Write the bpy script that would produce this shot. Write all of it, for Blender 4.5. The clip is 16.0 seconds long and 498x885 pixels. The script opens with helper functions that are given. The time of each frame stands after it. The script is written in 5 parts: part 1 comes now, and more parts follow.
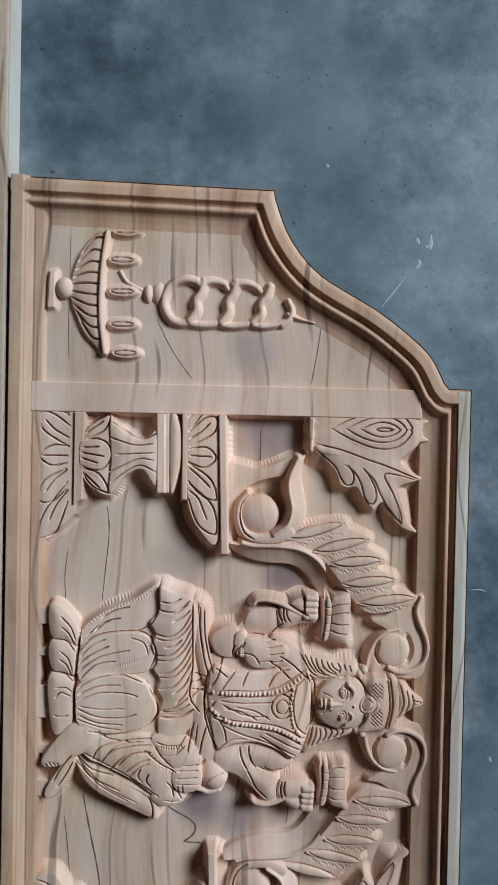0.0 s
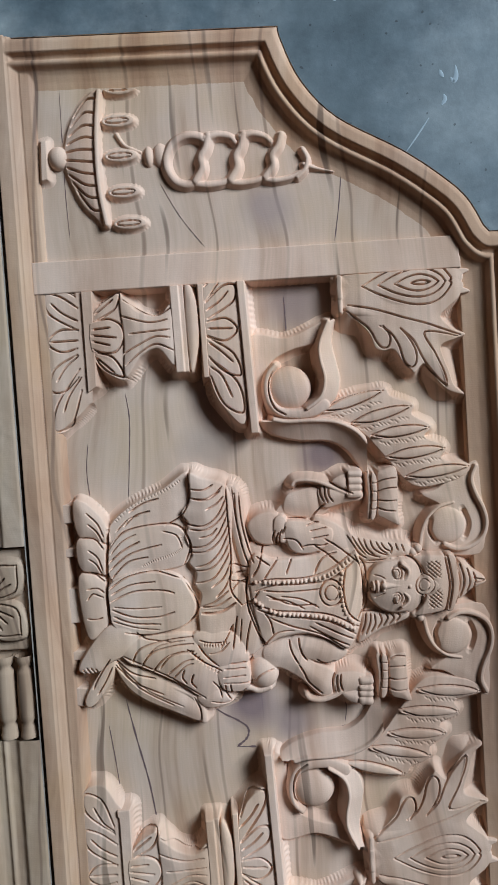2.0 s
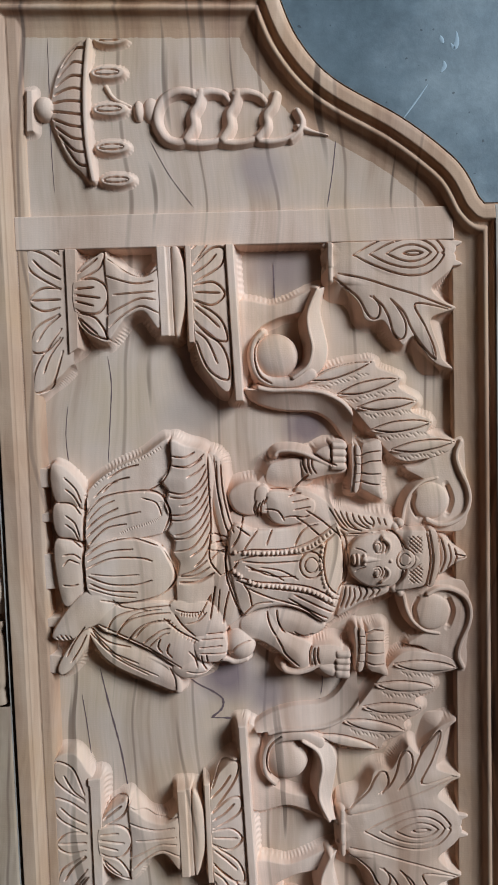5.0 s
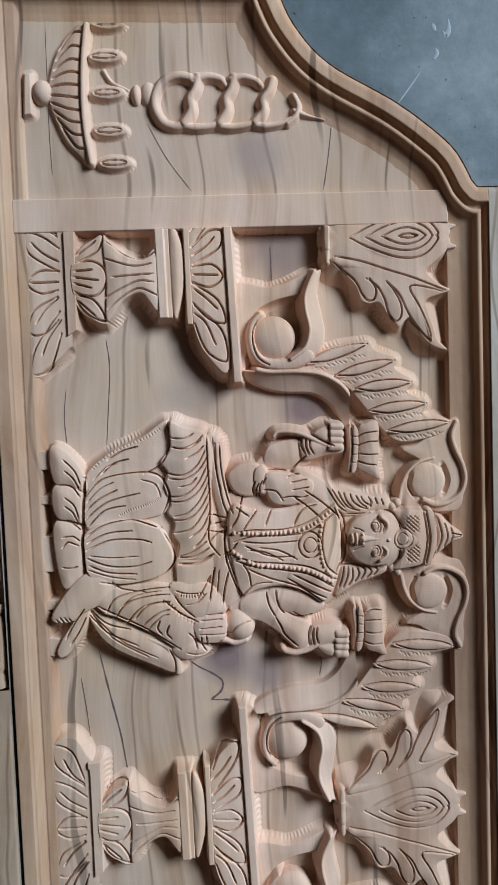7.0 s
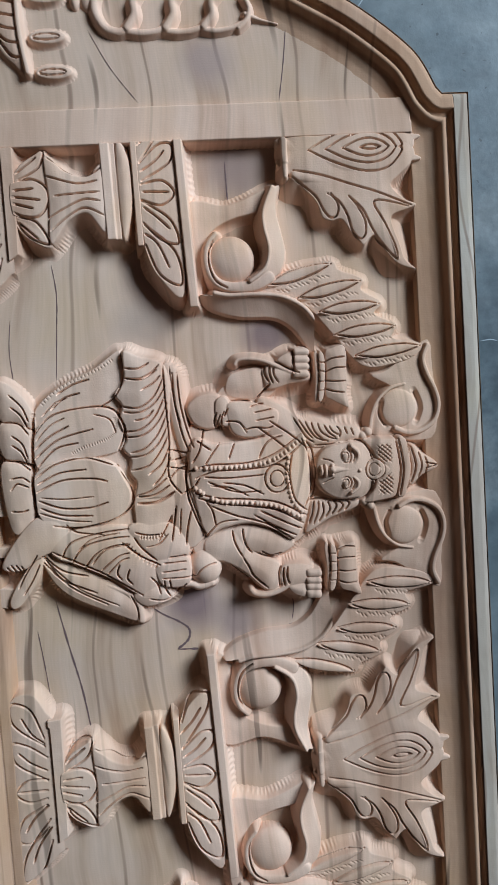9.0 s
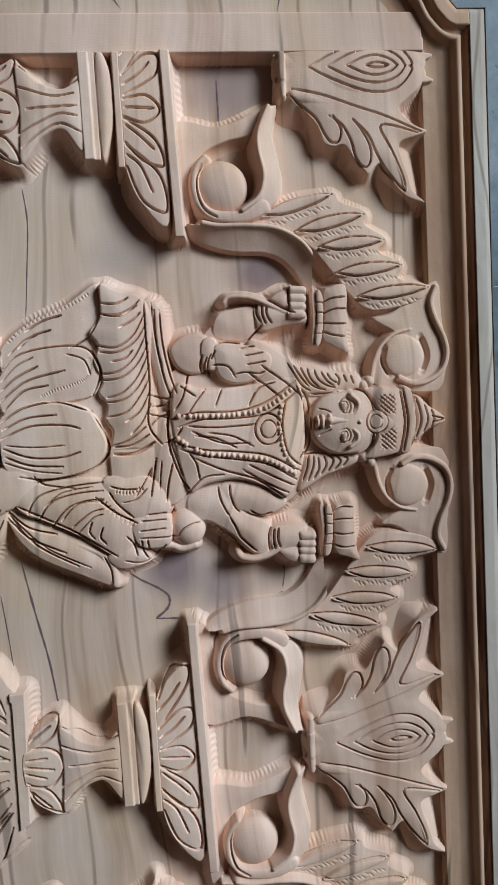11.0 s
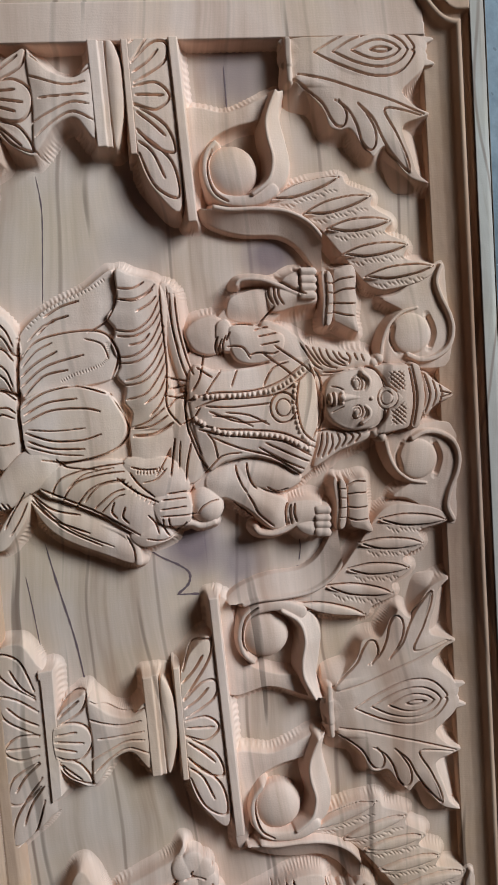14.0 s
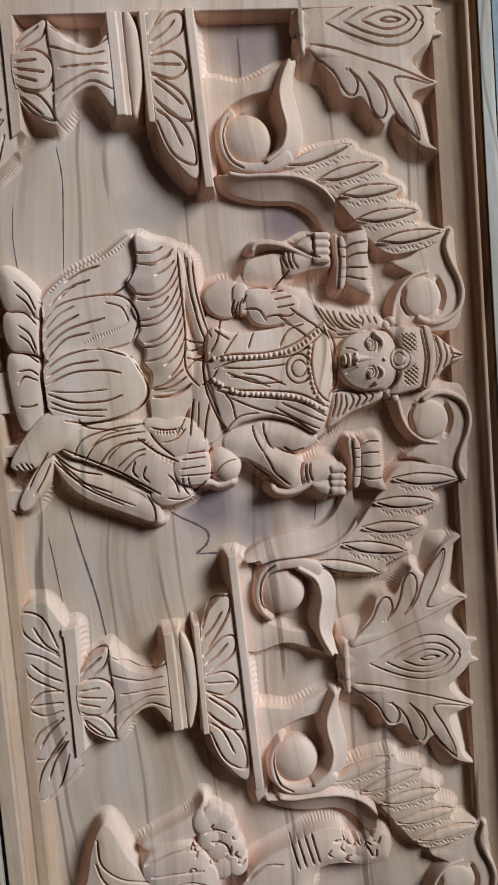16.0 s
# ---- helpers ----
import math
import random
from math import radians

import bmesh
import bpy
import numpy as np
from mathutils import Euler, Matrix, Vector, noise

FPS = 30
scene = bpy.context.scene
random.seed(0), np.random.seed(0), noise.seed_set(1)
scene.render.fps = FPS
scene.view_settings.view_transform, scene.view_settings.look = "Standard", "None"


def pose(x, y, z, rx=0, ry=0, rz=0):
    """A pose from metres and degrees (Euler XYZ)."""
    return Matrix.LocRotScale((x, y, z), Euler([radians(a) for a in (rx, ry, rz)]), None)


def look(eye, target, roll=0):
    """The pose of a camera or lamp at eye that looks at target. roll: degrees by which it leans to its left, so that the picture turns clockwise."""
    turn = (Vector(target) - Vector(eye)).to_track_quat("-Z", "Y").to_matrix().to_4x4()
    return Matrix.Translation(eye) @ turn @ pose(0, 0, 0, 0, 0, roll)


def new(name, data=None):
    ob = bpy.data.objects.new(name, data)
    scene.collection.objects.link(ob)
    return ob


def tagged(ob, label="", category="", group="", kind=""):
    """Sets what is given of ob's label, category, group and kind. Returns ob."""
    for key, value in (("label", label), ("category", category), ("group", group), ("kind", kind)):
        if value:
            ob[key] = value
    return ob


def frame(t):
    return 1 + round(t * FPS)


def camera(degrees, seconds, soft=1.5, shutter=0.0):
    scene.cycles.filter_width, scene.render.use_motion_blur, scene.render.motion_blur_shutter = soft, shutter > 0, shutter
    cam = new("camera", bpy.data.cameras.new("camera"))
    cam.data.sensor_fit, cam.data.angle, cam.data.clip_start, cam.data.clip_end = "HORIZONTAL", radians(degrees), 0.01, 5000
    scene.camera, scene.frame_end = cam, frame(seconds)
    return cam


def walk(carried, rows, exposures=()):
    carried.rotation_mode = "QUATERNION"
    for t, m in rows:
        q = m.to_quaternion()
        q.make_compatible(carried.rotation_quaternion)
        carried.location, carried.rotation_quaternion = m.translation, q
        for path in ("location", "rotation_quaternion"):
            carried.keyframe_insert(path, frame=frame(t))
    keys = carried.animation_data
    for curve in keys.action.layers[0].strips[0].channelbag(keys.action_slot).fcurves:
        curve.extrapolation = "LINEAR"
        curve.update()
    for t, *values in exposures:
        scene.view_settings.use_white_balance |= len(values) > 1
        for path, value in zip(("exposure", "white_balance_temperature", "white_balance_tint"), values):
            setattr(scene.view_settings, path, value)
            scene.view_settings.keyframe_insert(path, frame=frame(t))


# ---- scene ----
# ---------------- camera and its walk ----------------
cam = camera(39.9, 16.0, soft=1.1)
ROWS = [
    (0, -0.0181, 0.2838, 0.7187, -0.90, -2.35, 1.17),
    (0.5, -0.0132, 0.2589, 0.7036, -3.73, -2.89, -4.10),
    (1, -0.0246, 0.2302, 0.6895, -2.70, -2.21, -4.58),
    (1.5, -0.0156, 0.2103, 0.6813, -1.82, -0.71, -2.61),
    (2, -0.0133, 0.1795, 0.6643, -2.41, 0.29, -3.66),
    (2.5, 0.0046, 0.1644, 0.6569, -2.65, 0.18, -2.60),
    (3, 0.0019, 0.1643, 0.6585, -3.10, 0.50, -2.00),
    (3.5, -0.0021, 0.1602, 0.6634, -3.58, -0.92, -1.76),
    (3.7, 0.0052, 0.1580, 0.6602, -3.63, 0.24, -1.78),
    (5.8, -0.0245, 0.1678, 0.6532, -4.11, -1.69, -1.74),
    (6, -0.0221, 0.1521, 0.6542, -4.27, -1.64, -2.66),
    (6.5, -0.0260, 0.1398, 0.6567, -3.72, -1.27, -2.19),
    (7, -0.0279, 0.1427, 0.6589, -3.23, -2.32, -2.03),
    (7.5, -0.0293, 0.1382, 0.6585, -3.18, -2.30, -2.35),
    (8, -0.0330, 0.1415, 0.6582, -3.17, -2.55, -1.99),
    (8.5, -0.0285, 0.1138, 0.6438, -4.08, -3.57, -1.75),
    (9, -0.0139, 0.0817, 0.6247, -3.44, -4.18, -3.77),
    (9.2, -0.0177, 0.0616, 0.6089, -4.18, -5.90, -2.33),
    (11.3, -0.0086, 0.0287, 0.5710, -3.22, -4.50, -3.01),
    (11.5, -0.0102, 0.0251, 0.5719, -3.44, -4.45, -3.16),
    (12, -0.0201, 0.0252, 0.5704, -3.99, -4.72, -1.79),
    (12.5, -0.0275, 0.0281, 0.5732, -3.91, -4.84, -2.34),
    (13, -0.0416, 0.0285, 0.5755, -4.17, -4.49, -3.45),
    (13.5, -0.0381, 0.0299, 0.5839, -4.09, -5.31, -3.80),
    (14, -0.0353, 0.0293, 0.5852, -4.15, -6.01, -4.17),
    (14.5, -0.0340, 0.0358, 0.5846, -4.14, -6.36, -3.17),
    (15, -0.0498, 0.0248, 0.5842, -4.25, -5.02, -3.16),
    (15.5, -0.0513, 0.0184, 0.5903, -4.09, -5.71, -3.79),
    (16, -0.0548, -0.0026, 0.6007, -3.90, -6.19, -4.66),
]
walk(cam, [(t, pose(x, y, z, rx, ry, rz)) for t, x, y, z, rx, ry, rz in ROWS])

# ---------------- light ----------------
world = bpy.data.worlds.new("world")
scene.world = world
world.use_nodes = True
wn = world.node_tree
sky = wn.nodes.new("ShaderNodeTexSky")
sky.sky_type = "NISHITA"
sky.sun_disc = False
sky.sun_elevation, sky.sun_rotation = radians(40), radians(60)
wn.nodes["Background"].inputs["Strength"].default_value = 0.06
wn.links.new(sky.outputs[0], wn.nodes["Background"].inputs["Color"])
scene.view_settings.exposure = 0.0


def window_lamp(name, eye, target, sx, sy, watts, colour):
    lamp = bpy.data.lights.new(name, "AREA")
    lamp.shape, lamp.size, lamp.size_y, lamp.energy, lamp.color = "RECTANGLE", sx, sy, watts, colour
    ob = new(name, lamp)
    ob.matrix_world = look(eye, target)
    return ob


window_lamp("window_light", (4.03, 2.7, 3.4), (0.0, 0.1, 0.0), 2.6, 1.6, 485, (0.69, 0.855, 1.0))


# ---------------- materials ----------------
def nodes_of(name):
    m = bpy.data.materials.new(name)
    m.use_nodes = True
    return m, m.node_tree.nodes, m.node_tree.links, m.node_tree.nodes["Principled BSDF"]


def add(nodes, kind, **values):
    n = nodes.new(kind)
    for k, v in values.items():
        n.inputs[k.replace("_", " ")].default_value = v
    return n


def ramp(nodes, stops):
    r = nodes.new("ShaderNodeValToRGB")
    el = r.color_ramp.elements
    while len(el) < len(stops):
        el.new(0.5)
    for e, (p, c) in zip(el, stops):
        e.position, e.color = p, (*c, 1)
    return r


def mixer(nodes, links, a, b, fac, mode="MIX", amount=None):
    m = nodes.new("ShaderNodeMix")
    m.data_type, m.blend_type = "RGBA", mode
    if amount is not None:
        m.inputs[0].default_value = amount
    if fac is not None:
        links.new(fac, m.inputs[0])
    for sock, v in ((6, a), (7, b)):
        if isinstance(v, tuple):
            m.inputs[sock].default_value = (*v, 1)
        else:
            links.new(v, m.inputs[sock])
    return m.outputs[2]


def wood(name, light, mid, dark, stain=0.5, rough=0.74, marks=0.22, streak=0.6, patch=(0.37, 0.265, 0.235), stains_and_shade=(), lines=0.8):
    """Carved timber: long soft bands, thin dark pores along y, purple-grey stains, faint cutter marks."""
    m, nodes, links, bsdf = nodes_of(name)
    pos = nodes.new("ShaderNodeNewGeometry").outputs["Position"]
    warp = add(nodes, "ShaderNodeTexNoise", Scale=3.2, Detail=2)
    links.new(pos, warp.inputs["Vector"])
    shift = nodes.new("ShaderNodeVectorMath")
    shift.operation = "MULTIPLY_ADD"
    links.new(warp.outputs["Color"], shift.inputs[0])
    shift.inputs[1].default_value = (0.10, 0.05, 0.0)
    links.new(pos, shift.inputs[2])

    def stretched(sx, sy, scale, detail, rough_=0.6):
        mp = nodes.new("ShaderNodeMapping")
        mp.inputs["Scale"].default_value = (sx, sy, 1.0)
        links.new(shift.outputs[0], mp.inputs["Vector"])
        n = add(nodes, "ShaderNodeTexNoise", Scale=scale, Detail=detail, Roughness=rough_)
        links.new(mp.outputs[0], n.inputs["Vector"])
        return n.outputs["Fac"]

    bands = ramp(nodes, [(0.34, dark), (0.47, mid), (0.62, light)])
    links.new(stretched(26, 2.4, 1.0, 5), bands.inputs[0])
    fine = ramp(nodes, [(0.35, (0.72, 0.70, 0.68)), (0.6, (1, 1, 1))])
    links.new(stretched(420, 9, 1.0, 3), fine.inputs[0])
    col = mixer(nodes, links, bands.outputs[0], fine.outputs[0], None, "MULTIPLY", 0.2)
    pores = ramp(nodes, [(0.315, (1, 1, 1)), (0.355, (0, 0, 0))])
    links.new(stretched(60, 3.0, 1.0, 2, 0.45), pores.inputs[0])
    sc = nodes.new("ShaderNodeMath")
    sc.operation = "MULTIPLY"
    links.new(pores.outputs[0], sc.inputs[0])
    sc.inputs[1].default_value = streak
    col = mixer(nodes, links, col, (0.14, 0.085, 0.06), sc.outputs[0])
    rings = nodes.new("ShaderNodeTexWave")
    rings.bands_direction = "X"
    rings.inputs["Scale"].default_value = 4.6
    rings.inputs["Distortion"].default_value = 5.0
    rings.inputs["Detail"].default_value = 3.0
    rings.inputs["Detail Scale"].default_value = 0.8
    rmap = nodes.new("ShaderNodeMapping")
    rmap.inputs["Scale"].default_value = (1.0, 0.22, 0.3)
    links.new(shift.outputs[0], rmap.inputs["Vector"])
    links.new(rmap.outputs[0], rings.inputs["Vector"])
    line = ramp(nodes, [(0.0, (1, 1, 1)), (0.002, (0.8, 0.8, 0.8)), (0.007, (0, 0, 0))])
    links.new(rings.outputs["Fac"], line.inputs[0])
    broken = nodes.new("ShaderNodeMath")
    broken.operation = "MULTIPLY"
    links.new(line.outputs[0], broken.inputs[0])
    links.new(stretched(20, 8, 1.0, 3), broken.inputs[1])
    thin = nodes.new("ShaderNodeMath")
    thin.operation = "MULTIPLY"
    links.new(broken.outputs[0], thin.inputs[0])
    thin.inputs[1].default_value = lines * 1.4
    col = mixer(nodes, links, col, (0.21, 0.125, 0.09), thin.outputs[0])
    blot = add(nodes, "ShaderNodeTexNoise", Scale=5.5, Detail=3, Roughness=0.5)
    links.new(shift.outputs[0], blot.inputs["Vector"])
    br = ramp(nodes, [(0.56, (0, 0, 0)), (0.72, (1, 1, 1))])
    links.new(blot.outputs["Fac"], br.inputs[0])
    sc2 = nodes.new("ShaderNodeMath")
    sc2.operation = "MULTIPLY"
    links.new(br.outputs[0], sc2.inputs[0])
    sc2.inputs[1].default_value = stain
    col = mixer(nodes, links, col, patch, sc2.outputs[0])
    # patches of yellower and pinker timber
    tone = add(nodes, "ShaderNodeTexNoise", Scale=9.0, Detail=3, Roughness=0.55)
    links.new(pos, tone.inputs["Vector"])
    hue = ramp(nodes, [(0.36, (1.0, 0.965, 0.87)), (0.5, (1.0, 1.0, 1.0)), (0.64, (0.93, 0.895, 0.865))])
    links.new(tone.outputs["Fac"], hue.inputs[0])
    col = mixer(nodes, links, col, hue.outputs[0], None, "MULTIPLY", 0.9)
    # paler and browner timber glued side by side, plus a fall-off of light rightwards
    apart = nodes.new("ShaderNodeSeparateXYZ")
    links.new(shift.outputs[0], apart.inputs[0])
    across = nodes.new("ShaderNodeMapRange")
    across.inputs[1].default_value, across.inputs[2].default_value = -0.20, 0.30
    links.new(apart.outputs["X"], across.inputs[0])
    boards_and_falloff = ramp(nodes, [(0.0, (0.97, 0.98, 0.98)), (0.25, (1.0, 1.0, 1.0)), (0.40, (1.06, 1.03, 1.03)), (0.62, (1.03, 1.0, 0.99)), (0.68, (0.92, 0.885, 0.86)), (1.0, (0.87, 0.825, 0.785))])
    links.new(across.outputs[0], boards_and_falloff.inputs[0])
    col = mixer(nodes, links, col, boards_and_falloff.outputs[0], None, "MULTIPLY", 1.0)
    # tints at set places: stains, and shade painted into hollows beside the carving
    for (sx, sy, radius, tint) in stains_and_shade:
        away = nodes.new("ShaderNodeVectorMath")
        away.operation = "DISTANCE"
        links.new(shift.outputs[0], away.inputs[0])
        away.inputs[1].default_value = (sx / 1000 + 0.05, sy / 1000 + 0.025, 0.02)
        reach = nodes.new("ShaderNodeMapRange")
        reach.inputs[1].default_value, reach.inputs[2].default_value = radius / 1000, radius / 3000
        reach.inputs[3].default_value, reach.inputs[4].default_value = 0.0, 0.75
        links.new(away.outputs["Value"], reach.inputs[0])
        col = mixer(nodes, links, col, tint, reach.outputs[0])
    links.new(col, bsdf.inputs["Base Color"])
    rr = ramp(nodes, [(0.3, (rough + 0.12,) * 3), (0.7, (rough - 0.08,) * 3)])
    links.new(blot.outputs["Fac"], rr.inputs[0])
    links.new(rr.outputs[0], bsdf.inputs["Roughness"])
    bsdf.inputs["Specular IOR Level"].default_value = 0.3
    # cutter marks: fine parallel ripples, broken by noise
    wave = nodes.new("ShaderNodeTexWave")
    wave.bands_direction = "Y"
    wave.inputs["Scale"].default_value = 150
    wave.inputs["Distortion"].default_value = 9.0
    wave.inputs["Detail"].default_value = 3.0
    wave.inputs["Detail Scale"].default_value = 0.4
    links.new(pos, wave.inputs["Vector"])
    grain = add(nodes, "ShaderNodeTexNoise", Scale=900, Detail=2)
    links.new(pos, grain.inputs["Vector"])
    hmix = nodes.new("ShaderNodeMath")
    hmix.operation = "MULTIPLY_ADD"
    links.new(wave.outputs["Fac"], hmix.inputs[0])
    hmix.inputs[1].default_value = 0.28
    links.new(grain.outputs["Fac"], hmix.inputs[2])
    bump = add(nodes, "ShaderNodeBump", Strength=marks, Distance=0.0003)
    links.new(hmix.outputs[0], bump.inputs["Height"])
    links.new(bump.outputs[0], bsdf.inputs["Normal"])
    return m


WOOD = wood("carved_wood", (0.83, 0.60, 0.475), (0.74, 0.51, 0.39), (0.60, 0.38, 0.275), stain=0.35, streak=0.6, lines=0.3)
# stains near the veins; tints by capital, arch and rail paint in shade
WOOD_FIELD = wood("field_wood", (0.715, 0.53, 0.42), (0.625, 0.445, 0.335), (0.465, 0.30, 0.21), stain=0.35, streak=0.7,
                  stains_and_shade=[(*p, s, c) for p, s, c in zip([(-21.8, -100.4), (21.1, -116.4), (-48.4, 183.1), (-65.4, 152.2), (-52.8, 204.2)], (34, 30, 38, 30, 26),
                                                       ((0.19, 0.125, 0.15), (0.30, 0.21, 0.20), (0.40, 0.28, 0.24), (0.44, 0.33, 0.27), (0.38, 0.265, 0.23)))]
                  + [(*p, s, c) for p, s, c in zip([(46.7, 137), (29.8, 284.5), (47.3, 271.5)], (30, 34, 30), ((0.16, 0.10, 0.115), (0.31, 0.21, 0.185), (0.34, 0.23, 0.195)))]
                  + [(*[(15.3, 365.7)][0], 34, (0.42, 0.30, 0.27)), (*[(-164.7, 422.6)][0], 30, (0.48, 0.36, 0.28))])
WOOD_RIM = wood("rim_wood", (0.65, 0.43, 0.30), (0.55, 0.335, 0.22), (0.37, 0.20, 0.125), stain=0.3, streak=0.8)
WOOD_OLD = wood("pillar_wood", (0.62, 0.46, 0.345), (0.52, 0.365, 0.26), (0.40, 0.26, 0.175), stain=0.3)
# window glare on edges and sides is put into this paler, greyer colour
GLARE_WOOD = wood("glare_wood", (0.60, 0.555, 0.50), (0.53, 0.47, 0.41), (0.42, 0.34, 0.28), stain=0.2, streak=0.3)


def concrete():
    m, nodes, links, bsdf = nodes_of("floor_concrete")
    pos = nodes.new("ShaderNodeNewGeometry").outputs["Position"]
    big = add(nodes, "ShaderNodeTexNoise", Scale=7, Detail=6, Roughness=0.62)
    links.new(pos, big.inputs["Vector"])
    c1 = ramp(nodes, [(0.34, (0.066, 0.092, 0.108)), (0.5, (0.108, 0.142, 0.165)), (0.64, (0.20, 0.23, 0.245))])
    links.new(big.outputs["Fac"], c1.inputs[0])
    small = add(nodes, "ShaderNodeTexNoise", Scale=70, Detail=5, Roughness=0.7)
    links.new(pos, small.inputs["Vector"])
    c2 = ramp(nodes, [(0.35, (0.6, 0.62, 0.65)), (0.6, (1, 1, 1))])
    links.new(small.outputs["Fac"], c2.inputs[0])
    col = mixer(nodes, links, c1.outputs[0], c2.outputs[0], None, "MULTIPLY", 0.5)
    mid = add(nodes, "ShaderNodeTexNoise", Scale=24, Detail=7, Roughness=0.7)
    links.new(pos, mid.inputs["Vector"])
    c3 = ramp(nodes, [(0.38, (0.62, 0.64, 0.66)), (0.52, (1, 1, 1)), (0.66, (1.35, 1.33, 1.3))])
    links.new(mid.outputs["Fac"], c3.inputs[0])
    col = mixer(nodes, links, col, c3.outputs[0], None, "MULTIPLY", 0.8)
    wide = add(nodes, "ShaderNodeTexNoise", Scale=2.3, Detail=3)
    links.new(pos, wide.inputs["Vector"])
    c4 = ramp(nodes, [(0.45, (0.0, 0.0, 0.0)), (0.62, (0.55, 0.55, 0.55))])
    links.new(wide.outputs["Fac"], c4.inputs[0])
    col = mixer(nodes, links, col, (0.19, 0.23, 0.25), c4.outputs[0])
    specks = add(nodes, "ShaderNodeTexNoise", Scale=160, Detail=1)
    links.new(pos, specks.inputs["Vector"])
    c5 = ramp(nodes, [(0.24, (0.7, 0.7, 0.7)), (0.27, (0, 0, 0))])
    links.new(specks.outputs["Fac"], c5.inputs[0])
    col = mixer(nodes, links, col, (0.03, 0.035, 0.04), c5.outputs[0])
    links.new(col, bsdf.inputs["Base Color"])
    r = ramp(nodes, [(0.3, (0.30,) * 3), (0.7, (0.52,) * 3)])
    links.new(big.outputs["Fac"], r.inputs[0])
    links.new(r.outputs[0], bsdf.inputs["Roughness"])
    bump = add(nodes, "ShaderNodeBump", Strength=0.25, Distance=0.001)
    links.new(small.outputs["Fac"], bump.inputs["Height"])
    links.new(bump.outputs[0], bsdf.inputs["Normal"])
    return m


def plaster(name, colour):
    m, nodes, links, bsdf = nodes_of(name)
    n = add(nodes, "ShaderNodeTexNoise", Scale=3, Detail=6)
    r = ramp(nodes, [(0.3, tuple(c * 0.85 for c in colour)), (0.7, colour)])
    links.new(n.outputs["Fac"], r.inputs[0])
    links.new(r.outputs[0], bsdf.inputs["Base Color"])
    bsdf.inputs["Roughness"].default_value = 0.9
    return m


def plain(name, colour, rough=0.7):
    m, nodes, links, bsdf = nodes_of(name)
    n = add(nodes, "ShaderNodeTexNoise", Scale=60, Detail=4)
    r = ramp(nodes, [(0.3, tuple(c * 0.8 for c in colour)), (0.7, colour)])
    links.new(n.outputs["Fac"], r.inputs[0])
    links.new(r.outputs[0], bsdf.inputs["Base Color"])
    bsdf.inputs["Roughness"].default_value = rough
    return m


FLOOR = concrete()
# dark warm colour, tuned so that bounce leaves shade deep and brown
DARK_SURROUND = plaster("dark_surround", (0.06, 0.031, 0.018))
CHALK = plain("white_splash", (0.36, 0.43, 0.48))

# ---------------- mesh helpers ----------------
TOP = 38.0      # height of the panel's face over the floor, mm
UPPER = -12.5   # depth of the ground above the cross rail, mm
FIELD = -22.0   # depth of the carved ground below that face, mm


def mesh_object(name, verts, faces, material, parent=None, smooth=False, label=""):
    me = bpy.data.meshes.new(name)
    me.from_pydata([tuple(v) for v in verts], [], faces)
    me.materials.append(material)
    if smooth:
        me.polygons.foreach_set("use_smooth", [True] * len(me.polygons))
    me.update()
    ob = new(name, me)
    if parent:
        ob.parent = parent
    return tagged(ob, label)


def box(name, x0, x1, y0, y1, z0, z1, material, parent=None, bevel=0.0, label=""):
    bm = bmesh.new()
    bmesh.ops.create_cube(bm, size=1)
    for v in bm.verts:
        v.co = ((x0 + x1) / 2 + v.co.x * (x1 - x0), (y0 + y1) / 2 + v.co.y * (y1 - y0), (z0 + z1) / 2 + v.co.z * (z1 - z0))
    if bevel:
        bmesh.ops.bevel(bm, geom=bm.edges[:], offset=bevel, segments=2, affect="EDGES", profile=0.6)
    me = bpy.data.meshes.new(name)
    bm.to_mesh(me)
    bm.free()
    me.materials.append(material)
    ob = new(name, me)
    if parent:
        ob.parent = parent
    return tagged(ob, label)


def spline(pts, closed=False, n=6):
    """A smooth curve through a few points."""
    p = np.array(pts, float)
    k = len(p)
    out = []
    for i in range(k if closed else k - 1):
        a, b, c, d = (p[(i + j) % k] if closed else p[min(max(i + j, 0), k - 1)] for j in (-1, 0, 1, 2))
        for t in np.arange(n) / n:
            out.append(0.5 * (2 * b + (c - a) * t + (2 * a - 5 * b + 4 * c - d) * t * t + (3 * b - a - 3 * c + d) * t**3))
    if not closed:
        out.append(p[-1])
    return np.array(out)


def arc(cx, cy, rx, ry, a0, a1, n=14, turn=0.0):
    a = np.radians(np.linspace(a0, a1, n))
    x, y = rx * np.cos(a), ry * np.sin(a)
    c, s = math.cos(radians(turn)), math.sin(radians(turn))
    return np.stack([cx + c * x - s * y, cy + s * x + c * y], 1)


def softened(a, cells):
    """A height field averaged three times over a small square."""
    for _ in range(3):
        for axis in (0, 1):
            pad = [(0, 0), (0, 0)]
            pad[axis] = (cells + 1, cells)
            c = np.cumsum(np.pad(a, pad, mode="edge"), axis=axis)
            lo, hi = [slice(None)] * 2, [slice(None)] * 2
            hi[axis], lo[axis] = slice(2 * cells + 1, None), slice(0, -(2 * cells + 1))
            a = (c[tuple(hi)] - c[tuple(lo)]) / (2 * cells + 1)
    return a


